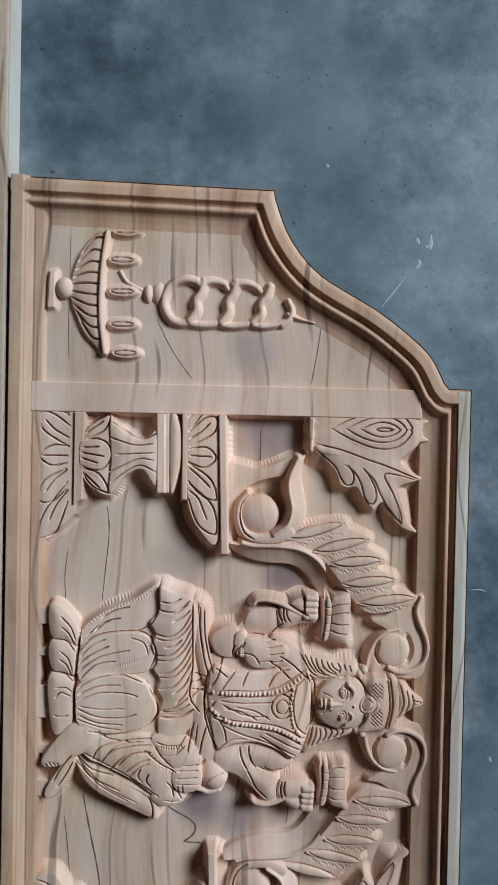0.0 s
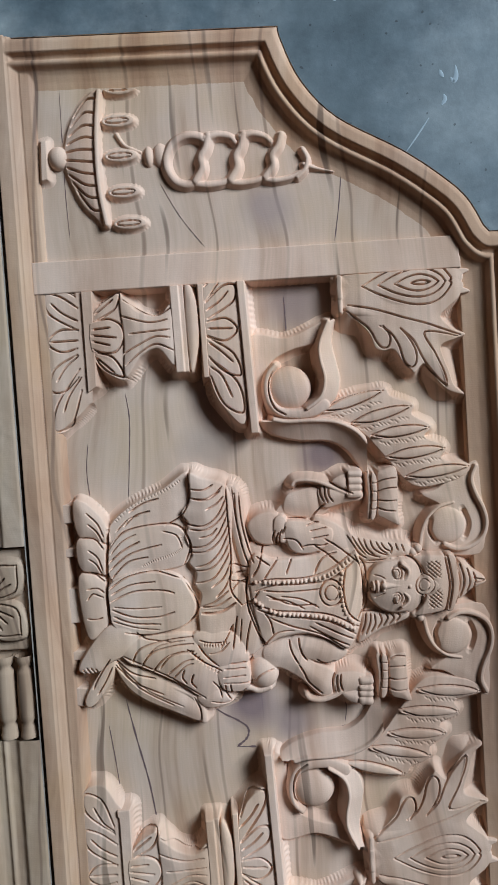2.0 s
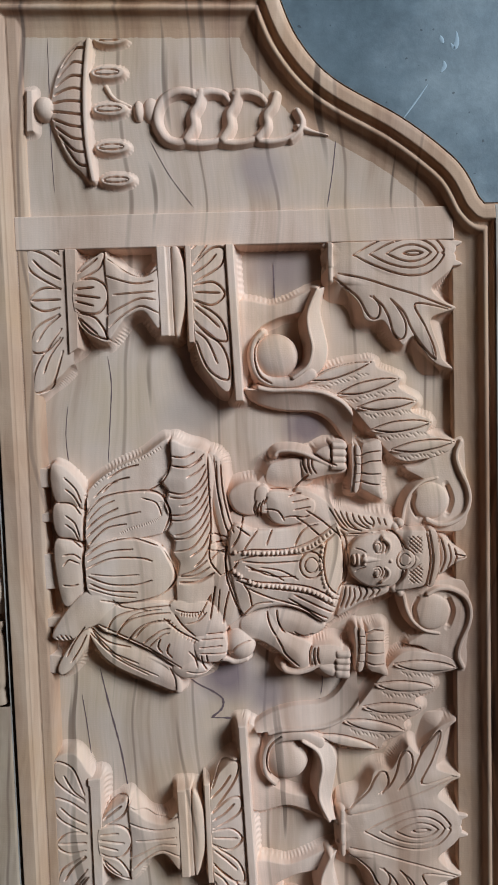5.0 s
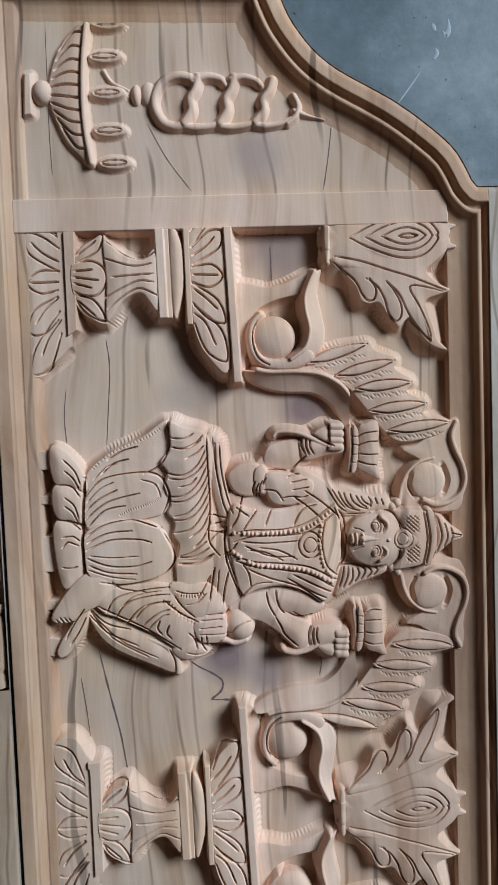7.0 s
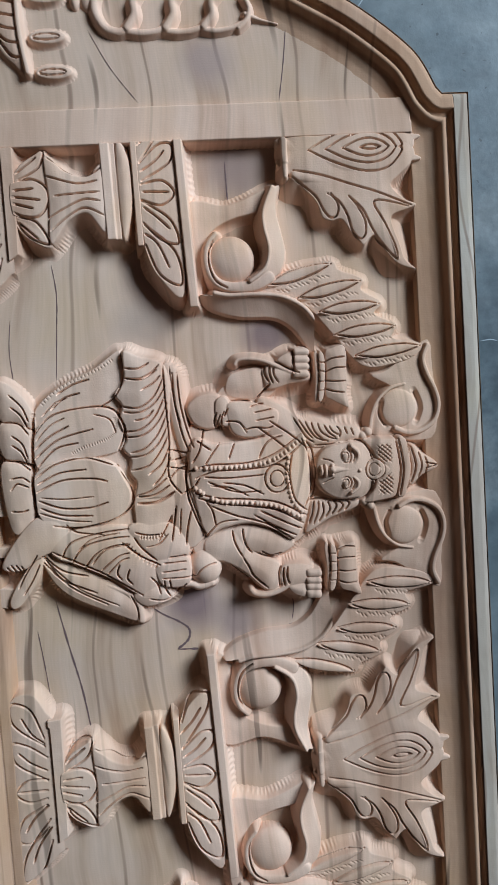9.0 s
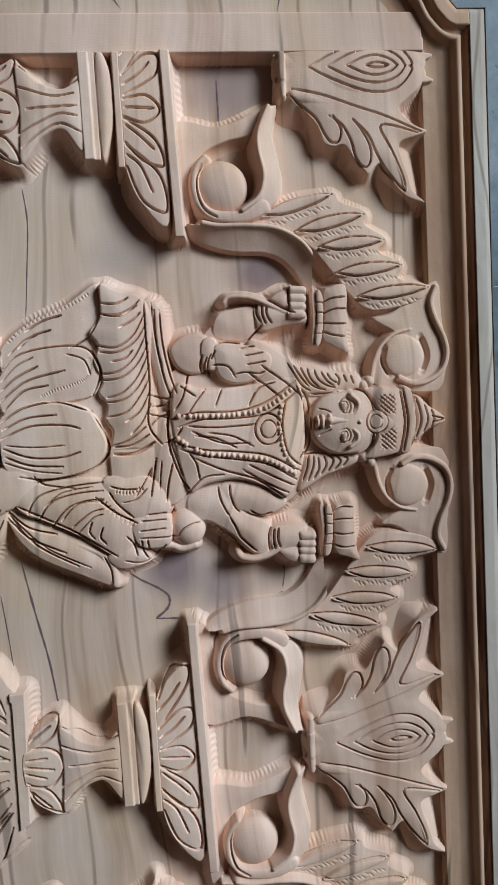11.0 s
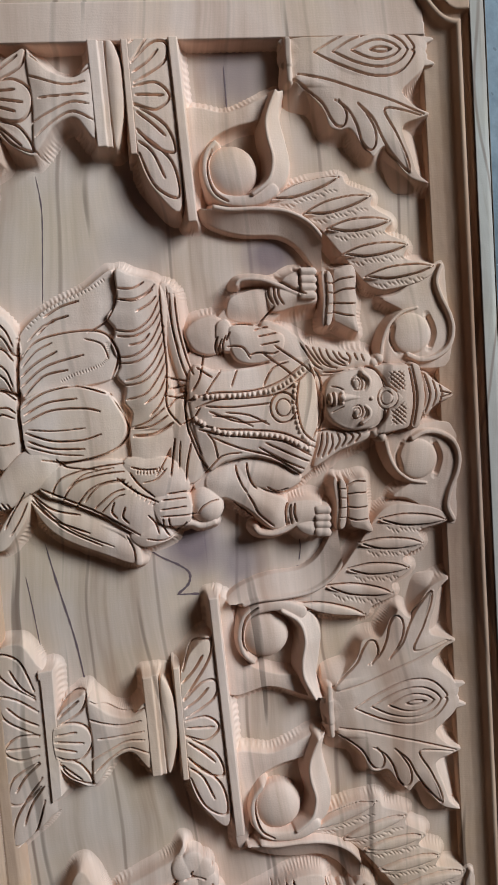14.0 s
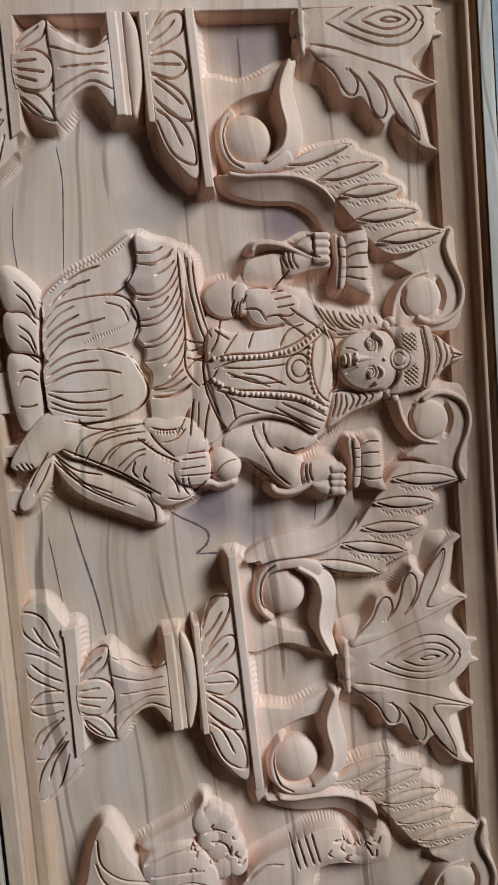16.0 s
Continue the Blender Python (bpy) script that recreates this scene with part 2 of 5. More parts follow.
class Relief:
    """A carving: heights in mm over a fine grid; 0 is the panel's face."""

    def __init__(self, x0, x1, y0, y1, res=0.55, floor=FIELD):
        self.xs, self.ys = np.arange(x0, x1 + res, res), np.arange(y0, y1 + res, res)
        self.x, self.y = np.meshgrid(self.xs, self.ys, indexing="ij")
        self.h = np.full(self.x.shape, floor - 6.0)
        self.low, self.res = floor, res

    def window(self, p, pad):
        lo, hi = np.min(p, 0) - pad, np.max(p, 0) + pad
        i0, i1 = np.searchsorted(self.xs, (lo[0], hi[0]))
        j0, j1 = np.searchsorted(self.ys, (lo[1], hi[1]))
        return slice(i0, max(i1, i0)), slice(j0, max(j1, j0))

    def far(self, p, win, closed=False):
        """Distance to a polyline, the place along it (0 to 1), and whether a point lies inside it."""
        x, y = self.x[win], self.y[win]
        best, along = np.full(x.shape, 1e9), np.zeros(x.shape)
        inside = np.zeros(x.shape, bool)
        q = np.vstack([p, p[:1]]) if closed else p
        m = len(q) - 1
        for k in range(m):
            (ax, ay), (bx, by) = q[k], q[k + 1]
            dx, dy = bx - ax, by - ay
            t = np.clip(((x - ax) * dx + (y - ay) * dy) / (dx * dx + dy * dy + 1e-9), 0, 1)
            d = (x - ax - t * dx) ** 2 + (y - ay - t * dy) ** 2
            nearer = d < best
            best[nearer] = d[nearer]
            along[nearer] = ((k + t) / m)[nearer]
            if closed and ay != by:
                inside ^= ((ay > y) != (by > y)) & (x < ax + (y - ay) * dx / dy)
        return np.sqrt(best), along, inside

    def raise_to(self, win, h):
        self.h[win] = np.maximum(self.h[win], h)

    def plate(self, pts, top, edge=2.0, crown=0.0, wide=12.0, wall=3.2, curve=True, tilt=(0, 0)):
        """A raised shape with drafted walls, a rounded arris and a swelling face."""
        p = spline(pts, True) if curve else np.array(pts, float)
        edge = 0.24 * edge
        win = self.window(p, 14)
        d, along, inside = self.far(p, win, True)
        s = np.where(inside, d, -d)
        length = np.hypot(*np.diff(np.vstack([p, p[:1]]), axis=0).T).sum()
        ticks = 0.34 * np.sin(along * 2 * math.pi * round(length / 2.9)) * np.clip((-s - 1.0) / 2.5, 0, 1) * np.clip(0.35 + np.sin(along * 23 + length), 0, 1)
        c = np.mean(p, 0)
        cells = max(int(0.16 * min(wide, 24) / self.res), 1)
        swell = softened(1 - np.clip(1 - np.maximum(s, 0) / wide, 0, 1) ** 2, cells)
        face = top - edge * np.clip(1 - s / (edge * 1.6 + 1e-6), 0, 1) ** 2 + 1.1 * crown * swell
        face = face + tilt[0] * (self.x[win] - c[0]) + tilt[1] * (self.y[win] - c[1])
        reach = 8.5 / wall
        side = self.low - 0.7 + (top - edge - self.low + 0.7) * np.exp(np.minimum(s + ticks * 1.3, 0) / reach)
        self.raise_to(win, np.where(inside, face, np.minimum(side, face)))
        return p

    def bar(self, p, q, half, top, edge=1.0, wall=4.0):
        """A straight square-ended bar."""
        p, q = np.array(p, float), np.array(q, float)
        d = (q - p) / np.hypot(*(q - p))
        n = np.array((-d[1], d[0])) * half
        self.plate([p + n, q + n, q - n, p - n], top, edge, curve=False, wall=wall)

    def dome(self, cx, cy, rx, ry, top, base=None, turn=0.0, power=0.5):
        base = self.low - 2 if base is None else base
        r = max(rx, ry)
        win = self.window(np.array([(cx - r, cy - r), (cx + r, cy + r)]), 1)
        c, s = math.cos(radians(turn)), math.sin(radians(turn))
        dx, dy = self.x[win] - cx, self.y[win] - cy
        q = ((c * dx + s * dy) / rx) ** 2 + ((c * dy - s * dx) / ry) ** 2
        self.raise_to(win, np.where(q < 1, base + (top - base) * np.clip(1 - q, 0, 1) ** power, -99))

    def ridge(self, pts, w0, w1, top0, top1=None, roundness=3.0, wall=3.2, curve=True):
        """A raised ribbon along a curve, from half width w0 to w1."""
        top1 = top0 if top1 is None else top1
        p = spline(pts) if curve else np.array(pts, float)
        win = self.window(p, max(w0, w1) + 9)
        d, t, _ = self.far(p, win)
        w, top = w0 + (w1 - w0) * t, top0 + (top1 - top0) * t
        q = np.clip(d / (w + 1e-6), 0, 1)
        self.raise_to(win, np.where(d < w, top - roundness * (1 - np.sqrt(1 - q * q * 0.98)), top - roundness * 0.86 - (d - w) * wall))

    def groove(self, pts, w=0.9, depth=1.6, curve=True):
        p = spline(pts) if curve else np.array(pts, float)
        win = self.window(p, w + 2)
        d, t, _ = self.far(p, win)
        taper = np.clip(np.minimum(t, 1 - t) * 8, 0.35, 1)
        cut = 3.2 * depth * taper * np.clip(1 - d / (1.0 * w), 0, 1) ** 0.8
        self.h[win] -= np.where(self.h[win] > self.low - 3, cut, 0)

    def clip(self, keep):
        self.h[~keep(self.x, self.y)] = self.low - 6

    def build(self, name, material, parent, label="", rough=0.03):
        h = self.h.copy()
        rng = np.random.default_rng(len(name) + h.size)
        h += rough * rng.standard_normal(h.shape) * (h > self.low)
        step = max(int(7 / self.res), 2)
        coarse = rng.standard_normal((h.shape[0] // step + 3, h.shape[1] // step + 3))
        ui, uj = np.arange(h.shape[0]) / step, np.arange(h.shape[1]) / step
        i0, j0 = ui.astype(int), uj.astype(int)
        fi, fj = (ui - i0)[:, None], (uj - j0)[None]
        fi, fj = fi * fi * (3 - 2 * fi), fj * fj * (3 - 2 * fj)
        wob = (coarse[i0][:, j0] * (1 - fi) + coarse[i0 + 1][:, j0] * fi) * (1 - fj) + (coarse[i0][:, j0 + 1] * (1 - fi) + coarse[i0 + 1][:, j0 + 1] * fi) * fj
        h += wob * rough * 2.5
        h = np.maximum(h, self.low - 2.5)
        live = h > self.low - 0.3
        cell = live[:-1, :-1] | live[1:, :-1] | live[:-1, 1:] | live[1:, 1:]
        ii, jj = np.nonzero(cell)
        nj = h.shape[1]
        quads = np.stack([ii * nj + jj, (ii + 1) * nj + jj, (ii + 1) * nj + jj + 1, ii * nj + jj + 1], 1)
        used, index = np.unique(quads, return_inverse=True)
        index = index.reshape(-1, 4)
        co = np.stack([self.x.ravel()[used], self.y.ravel()[used], h.ravel()[used] + TOP], 1) * 0.001
        me = bpy.data.meshes.new(name)
        me.vertices.add(len(co))
        me.vertices.foreach_set("co", co.astype(np.float32).ravel())
        me.loops.add(index.size)
        me.loops.foreach_set("vertex_index", index.astype(np.int32).ravel())
        me.polygons.add(len(index))
        me.polygons.foreach_set("loop_start", np.arange(0, index.size, 4, dtype=np.int32))
        me.polygons.foreach_set("use_smooth", np.ones(len(index), bool))
        me.update(calc_edges=True)
        me.validate()
        me.materials.append(material)
        ob = new(name, me)
        if parent:
            ob.parent = parent
        return tagged(ob, label)


# ---------------- room: the floor, with unseen walls and ceiling added ---
def room():
    fl = box("floor", -5.4, 4.2, -5.0, 4.8, -0.08, 0.0, FLOOR)
    tagged(fl, "blue-grey polished concrete floor with pale blotches and scratches", "floor", kind="structure")
    # added out of view to hold back and warm the bounced light
    tagged(box("ceiling", -5.4, 4.2, -5.0, 4.8, 5.2, 5.3, DARK_SURROUND), "unseen dark ceiling added to limit bounced light", "ceiling", kind="structure")
    tagged(box("wall_west", -5.4, -5.28, -5.0, 4.8, 0, 5.2, DARK_SURROUND), "unseen dark wall added to limit bounced light", "wall", kind="structure")
    for name, y0, y1 in (("wall_south", -5.0, -4.88), ("wall_north", 4.68, 4.8)):
        tagged(box(name, -5.28, 4.08, y0, y1, 0, 5.2, DARK_SURROUND), "unseen dark wall added to limit bounced light", "wall", kind="structure")
    east = tagged(new("wall_east"), "unseen dark wall added to limit bounced light, with a wide high window opening", "wall", kind="structure")
    for y0, y1, z0, z1 in ((-4.88, 1.1, 0, 5.2), (4.3, 4.68, 0, 5.2), (1.1, 4.3, 0, 2.3), (1.1, 4.3, 4.5, 5.2)):
        box("wall_piece", 4.08, 4.2, y0, y1, z0, z1, DARK_SURROUND, east)


room()

# ---------------- the carved panel ----------------
panel = tagged(new("carved_panel"), "pale tan carved wooden door panel lying on the floor", "carved panel")

OUTER_CURVE = [(31.1, 525.2), (33.9, 511.8), (49.2, 476.4), (79.3, 442.4), (136.6, 409.1), (173, 382.4), (193.6, 362.1), (207.3, 336.9)]
LEFT, RIGHT, HEAD, FOOT = -228.0, 235.0, 531.0, -640.0


def rim():
    curve = spline(OUTER_CURVE, n=5)
    edge = np.vstack([[(LEFT, HEAD)], curve, [(212, 331.5), (RIGHT, 331.5), (RIGHT, FOOT - 90)]])
    r = Relief(LEFT - 4, RIGHT + 4, FOOT, HEAD + 6, 1.0)
    p = np.vstack([edge, [(LEFT - 300, FOOT - 90), (LEFT - 300, HEAD)]])
    everything = (slice(None), slice(None))
    d, _, _ = r.far(edge, everything)
    _, _, inside = r.far(p, everything, True)
    s = np.where(inside, d, -d)
    dl = r.x - LEFT
    right = np.interp(s, [-1.5, -0.6, 0, 2.5, 6, 15.0, 16.2, 20, 21.5, 23.5, 25.5, 27, 28.5, 32, 38, 45, 50, 51.2],
                      [-38, -30, -7, -2.5, -0.6, 0, -4.5, -6, -3, -1.6, -2.4, -5, -7.5, -9.5, -11.4, -12.6, -13.2, -27])
    left = np.interp(dl, [-1.5, 0, 1, 13, 13.8, 15, 21, 21.8, 23, 31, 34, 38.5],
                     [-38, -3, 0, 0, -3, -2.4, -7, -9.5, -8, -8.5, -10.5, -26])
    h = np.maximum(right, np.where(s > -1, left, -38))
    h = np.where((s < -0.5) | (dl < -0.5), -40, h)
    r.h = np.where(h > -25, h, r.low - 6)
    # the lower ledge that carries the pedestals
    # rim's outer strip gets the pale material, its glare painted in
    strip = (r.x > RIGHT - 15.5) & (r.y < 330)
    e = Relief(LEFT - 4, RIGHT + 4, FOOT, HEAD + 6, 1.0)
    e.h = np.where(strip, r.h, r.low - 6)
    e.build("edge_strip", GLARE_WOOD, panel, "strip along the edge, coloured pale for window glare", 0.03)
    r.h = np.where(r.x > RIGHT - 14.5, np.where(r.y < 329, r.low - 6, r.h), r.h)
    r.build("rim_moulding", WOOD_RIM, panel, "brown moulded rim with a bead and a cove", 0.03)
    # body of the board below the face
    outline = np.vstack([[(LEFT + 1, FOOT), (LEFT + 1, HEAD - 1)], curve + (-0.6, -0.8), [(212, 330.7), (RIGHT - 1, 330.7), (RIGHT - 1, FOOT)]])
    k = len(outline)
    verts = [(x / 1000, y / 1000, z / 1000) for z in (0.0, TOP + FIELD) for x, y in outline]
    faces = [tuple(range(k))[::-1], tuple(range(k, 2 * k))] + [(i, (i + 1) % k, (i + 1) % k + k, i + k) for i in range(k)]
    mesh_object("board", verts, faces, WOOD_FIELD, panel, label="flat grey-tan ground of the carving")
    # outer edge face
    q = np.vstack([[(LEFT, HEAD)], curve, [(212, 331.5), (RIGHT, 331.5), (RIGHT, FOOT)]])
    verts = [(x / 1000, y / 1000, z / 1000) for z in (0.0, TOP - 4.5) for x, y in q]
    m = len(q)
    mesh_object("edge", verts, [(i + 1, i, i + m, i + m + 1) for i in range(m - 1)], GLARE_WOOD, panel, label="sawn edge of the board, coloured pale as if window-lit")


rim()


def beam():
    r = Relief(-212, 200, 296, 336, 1.0)
    r.plate([(-207, 300.5), (-207, 330.5), (183, 330.5), (186, 300.5)], -7.5, 1.0, curve=False, wall=8)
    r.build("cross_beam", WOOD, panel, "flat pale cross rail", 0.012)


beam()


def upper_ground():
    """The shallower ground above the cross rail."""
    inner = spline(OUTER_CURVE, n=5) + (-22, -14)
    q = np.vstack([[(LEFT + 15, 322), (LEFT + 15, HEAD - 18), (inner[0][0], HEAD - 18)], inner[2:], [(190, 322)]])
    k = len(q)
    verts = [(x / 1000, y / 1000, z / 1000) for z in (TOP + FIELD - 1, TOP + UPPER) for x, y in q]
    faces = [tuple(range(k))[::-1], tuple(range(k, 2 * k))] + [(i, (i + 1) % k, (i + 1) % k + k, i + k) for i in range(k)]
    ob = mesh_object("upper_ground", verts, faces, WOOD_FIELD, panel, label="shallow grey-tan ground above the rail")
    bm = bmesh.new()
    bm.from_mesh(ob.data)
    bmesh.ops.recalc_face_normals(bm, faces=bm.faces[:])
    bm.to_mesh(ob.data)
    bm.free()


upper_ground()

# ---------------- pedestals ----------------
def pedestal(dy, keep):
    """A carved column base: fan of petals, lotus cup, fluted vase, rings, petalled capital and abacus."""
    top = new("pedestal")
    top.parent = panel
    tagged(top, "carved lotus pedestal")

    def mv(p):
        return np.array(p, float) + (0, dy)

    def finish(r, name, label=""):
        r.clip(keep)
        r.build(name, WOOD, top, label)

    y0, y1 = -249 + dy - 112, -249 + dy + 112
    r = Relief(-214, -160, y0, y1)
    r.plate(mv([(-197.3, -170.2), (-178.3, -163.3), (-166.2, -180.1), (-157.7, -201.4), (-157.6, -294.9), (-165.3, -311.2), (-183.2, -326.1), (-198.9, -333.8), (-200.9, -293.8), (-200, -249.6), (-200.5, -205.9)]), -9.5, 2.5, 1.5)
    for g in ([(-169.4, -202.9), (-179.7, -176.6), (-196, -171.3), (-194.3, -189.7), (-169.3, -210.2)], [(-187.3, -184.3), (-179.6, -198.8), (-169.5, -207.8)],
              [(-168, -220.6), (-183, -209.5), (-197.4, -206.2), (-195.1, -224), (-169.1, -241)], [(-191.9, -215.2), (-182.3, -224.6), (-169.1, -232.2)],
              [(-169, -240.5), (-186.2, -240.2), (-197.9, -250.9), (-185.8, -259.9), (-170.7, -257.4)], [(-195, -250.3), (-170, -250.2)],
              [(-171.3, -263.3), (-192.9, -275.1), (-198.6, -294.1), (-185.8, -296.4), (-171.5, -284)], [(-191.3, -286.2), (-182.6, -274.1), (-170.5, -264.4)],
              [(-169.8, -276.3), (-192.5, -307.3), (-197.8, -332), (-180.8, -325.5), (-169.4, -296.2)], [(-187.2, -314.6), (-180.5, -299.1), (-169.2, -284.3)]):
        r.groove(mv(g), 1.0, 1.8)
    finish(r, "petal_fan", "fan of incised petals")
    r = Relief(-180, -140, y0, y1)
    r.plate(mv([(-165, -187.5), (-153, -187), (-155, -293.1), (-164, -298.8)]), -6, 1.2, curve=False)
    r.groove(mv([(-164.3, -194.3), (-163.9, -297.8)]), 0.9, 2.5)
    finish(r, "base_bar")
    r = Relief(-160, -100, y0, y1)
    r.plate(mv([(-155.4, -227.7), (-141.9, -218.2), (-128.4, -209.1), (-126.6, -228.9), (-127, -258.4), (-127.4, -288.1), (-143.4, -281.9), (-154.6, -262.1)]), -7.5, 3, 1)
    r.plate(mv([(-156.5, -230), (-146.6, -219), (-128.5, -210.1), (-132.6, -223.2), (-145.7, -233.8)]), -7.5, 2, 1.5)
    r.plate(mv([(-157, -263.2), (-139.6, -267.5), (-131.2, -277.6), (-128.4, -288.4), (-144.8, -281.7), (-154.1, -272)]), -7.5, 2, 1.5)
    r.plate(mv([(-156.7, -235.8), (-141, -233.4), (-129.9, -239.3), (-125.9, -251.6), (-135.5, -263.2), (-148.7, -264.4), (-156.7, -260.3)]), -5.6, 1.2, 0.6)
    for g in ([(-155.3, -234.6), (-139.8, -232.7), (-129.2, -239), (-126.6, -250.6), (-135.2, -262.7), (-147.4, -263.1), (-155.5, -259.6)], [(-154.6, -241.6), (-139.2, -240.6)], [(-156.1, -246.7), (-134, -250.1)],
              [(-155.7, -252.2), (-140.3, -256.7)], [(-155.7, -262.5), (-138.5, -267.7), (-129, -285.8), (-145.3, -279.6), (-155.2, -266)], [(-152.5, -267.8), (-138, -281.6)],
              [(-156.2, -229.2), (-143.6, -213.8), (-129.2, -209.2), (-133.3, -223.3), (-150.1, -232.9)], [(-151.8, -227.3), (-135.3, -215.3)]):
        r.groove(mv(g), 1.0, 1.9)
    finish(r, "lotus_cup", "lotus cup with incised petals")
    r = Relief(-130, -65, y0, y1)
    r.plate(mv([(-127.8, -213.7), (-112.2, -227.4), (-93.8, -232.6), (-79.7, -223.6), (-80.7, -278), (-95.6, -263), (-111.3, -267.9), (-127.7, -286.5), (-126.7, -250.6)]), -5.5, 4, 2.5, 16)
    for g in ([(-125.3, -216.4), (-105.3, -229.2), (-92.8, -231.3), (-82.8, -226.6)], [(-128.5, -230.7), (-103.8, -238.2), (-86.1, -236.6)], [(-121.2, -247.8), (-84.5, -245.7)],
              [(-130, -266.4), (-112.7, -257.8), (-98, -251.8), (-84.7, -253.1)], [(-126.2, -275.8), (-110.9, -264), (-97.1, -258.4), (-82.4, -264.8)]):
        r.groove(mv(g), 0.8, 1.5)
    finish(r, "vase", "fluted vase body")
    r = Relief(-88, -40, y0, y1)
    r.bar(*mv([(-78.1, -200.5), (-76.6, -285.5)]), 4.0, -4, 2.5)
    r.bar(*mv([(-71.9, -200.2), (-70.8, -285.3)]), 2.2, -6, 1.5)
    r.plate(mv([(-68.6, -206.2), (-59.1, -217.2), (-56.7, -244.8), (-59.6, -266.8), (-67.7, -283.2)]), -6, 4, 2, 8)
    finish(r, "neck_ring")
    r = Relief(-58, -38, y0, y1)
    r.bar(*mv([(-53.9, -195.5), (-53.1, -291.7)]), 2.6, -4, 1.6)
    finish(r, "fillet")
    r = Relief(-56, -2, y0, y1)
    r.plate(mv([(-51.2, -202.7), (-39.4, -182.1), (-23.3, -172.7), (-19.8, -206.5), (-18.1, -256.3), (-19.5, -332.9), (-36.8, -323.3), (-49.2, -297.3), (-51.6, -252)]), -4.5, 2.5, 1)
    for g in ([(-49, -199.1), (-39.7, -179.6), (-24.4, -174.5), (-27.3, -191.8), (-49.6, -222.6)], [(-31.7, -187.4), (-39.3, -198.3), (-49.8, -208.8)],
              [(-49.6, -223.6), (-33.6, -209.8), (-22, -210.2), (-25.2, -224.6), (-48.5, -238.5)], [(-29.2, -215.2), (-38.2, -224), (-48.8, -230.6)],
              [(-49.3, -241.4), (-32.2, -239.1), (-22.4, -249.8), (-33.9, -259.3), (-49.9, -254.2)], [(-48.3, -247.5), (-27.2, -248.7)],
              [(-50, -255.2), (-27.6, -271.1), (-21.4, -291), (-36.3, -287.5), (-49.6, -273.2)], [(-48.5, -260.4), (-37.2, -269.8), (-28.3, -279)],
              [(-48.8, -275.3), (-25, -298.1), (-21.3, -325.5), (-38.7, -316.9), (-49.2, -291.3)], [(-48.9, -282.3), (-39, -291.2), (-30.9, -310.9)]):
        r.groove(mv(g), 1.0, 1.8)
    finish(r, "capital", "capital with incised petals")
    r = Relief(-36, 4, y0 - 10, y1 + 10)
    r.bar(*mv([(-19.3, -139.8), (-12, -345.4)]), 3.6, -1.5, 2.2)
    finish(r, "abacus", "tall narrow moulded bar")
    return top


def ledge_step(name, y0, y1):
    r = Relief(-216, -190, y0 - 8, y1 + 8, 0.8)
    r.plate([(-213, y0), (-213, y1), (-202, y1), (-202, y0)], -8.5, 1.2, curve=False, wall=5)
    for k in range(int((y1 - y0) / 2.4)):
        r.groove([(-212, y0 + 2.4 * k), (-204, y0 + 2.4 * k)], 0.7, 0.35, curve=False)
    r.clip(lambda x, y: y < 300.8)
    r.build(name, WOOD, panel)


ledge_step("ledge_step", [(-197.5, 149)][0][1], 306)
ledge_step("ledge_step", -345, [(-205.7, -152.9)][0][1])
pedestal(0.0, lambda x, y: y < 400)
pedestal(507.0, lambda x, y: y < 300.8)


# ---------------- scrolls, feathers and leaves ----------------
def band(r, upper, lower, high, low):
    """A ribbon whose face slopes from one edge curve to the other."""
    u, v = spline(upper), spline(lower)
    ring = np.vstack([u, v[::-1]])
    win = r.window(ring, 4)
    du, _, inside = r.far(ring, win, True)
    a, _, _ = r.far(u, win)
    b, _, _ = r.far(v, win)
    h = high + (low - high) * (a / (a + b + 1e-6)) ** 0.8
    r.raise_to(win, np.where(inside, h, h - du * 5))


def blade(r, base, tip, half, top, hatch=True):
    b, t = np.array(base, float), np.array(tip, float)
    d = t - b
    n = np.array((-d[1], d[0])) / np.hypot(*d)
    up = [b, b + 0.35 * d + n * half, b + 0.75 * d + n * half * 0.85, t]
    down = [b + 0.02 * d, b + 0.35 * d - n * half, b + 0.75 * d - n * half * 0.75, t]
    r.plate(np.vstack([b - n * 0.3 * half, up[1], up[2], t, down[2], down[1]]), top, 1.4, 1.0, 4)
    return up, down, d, n


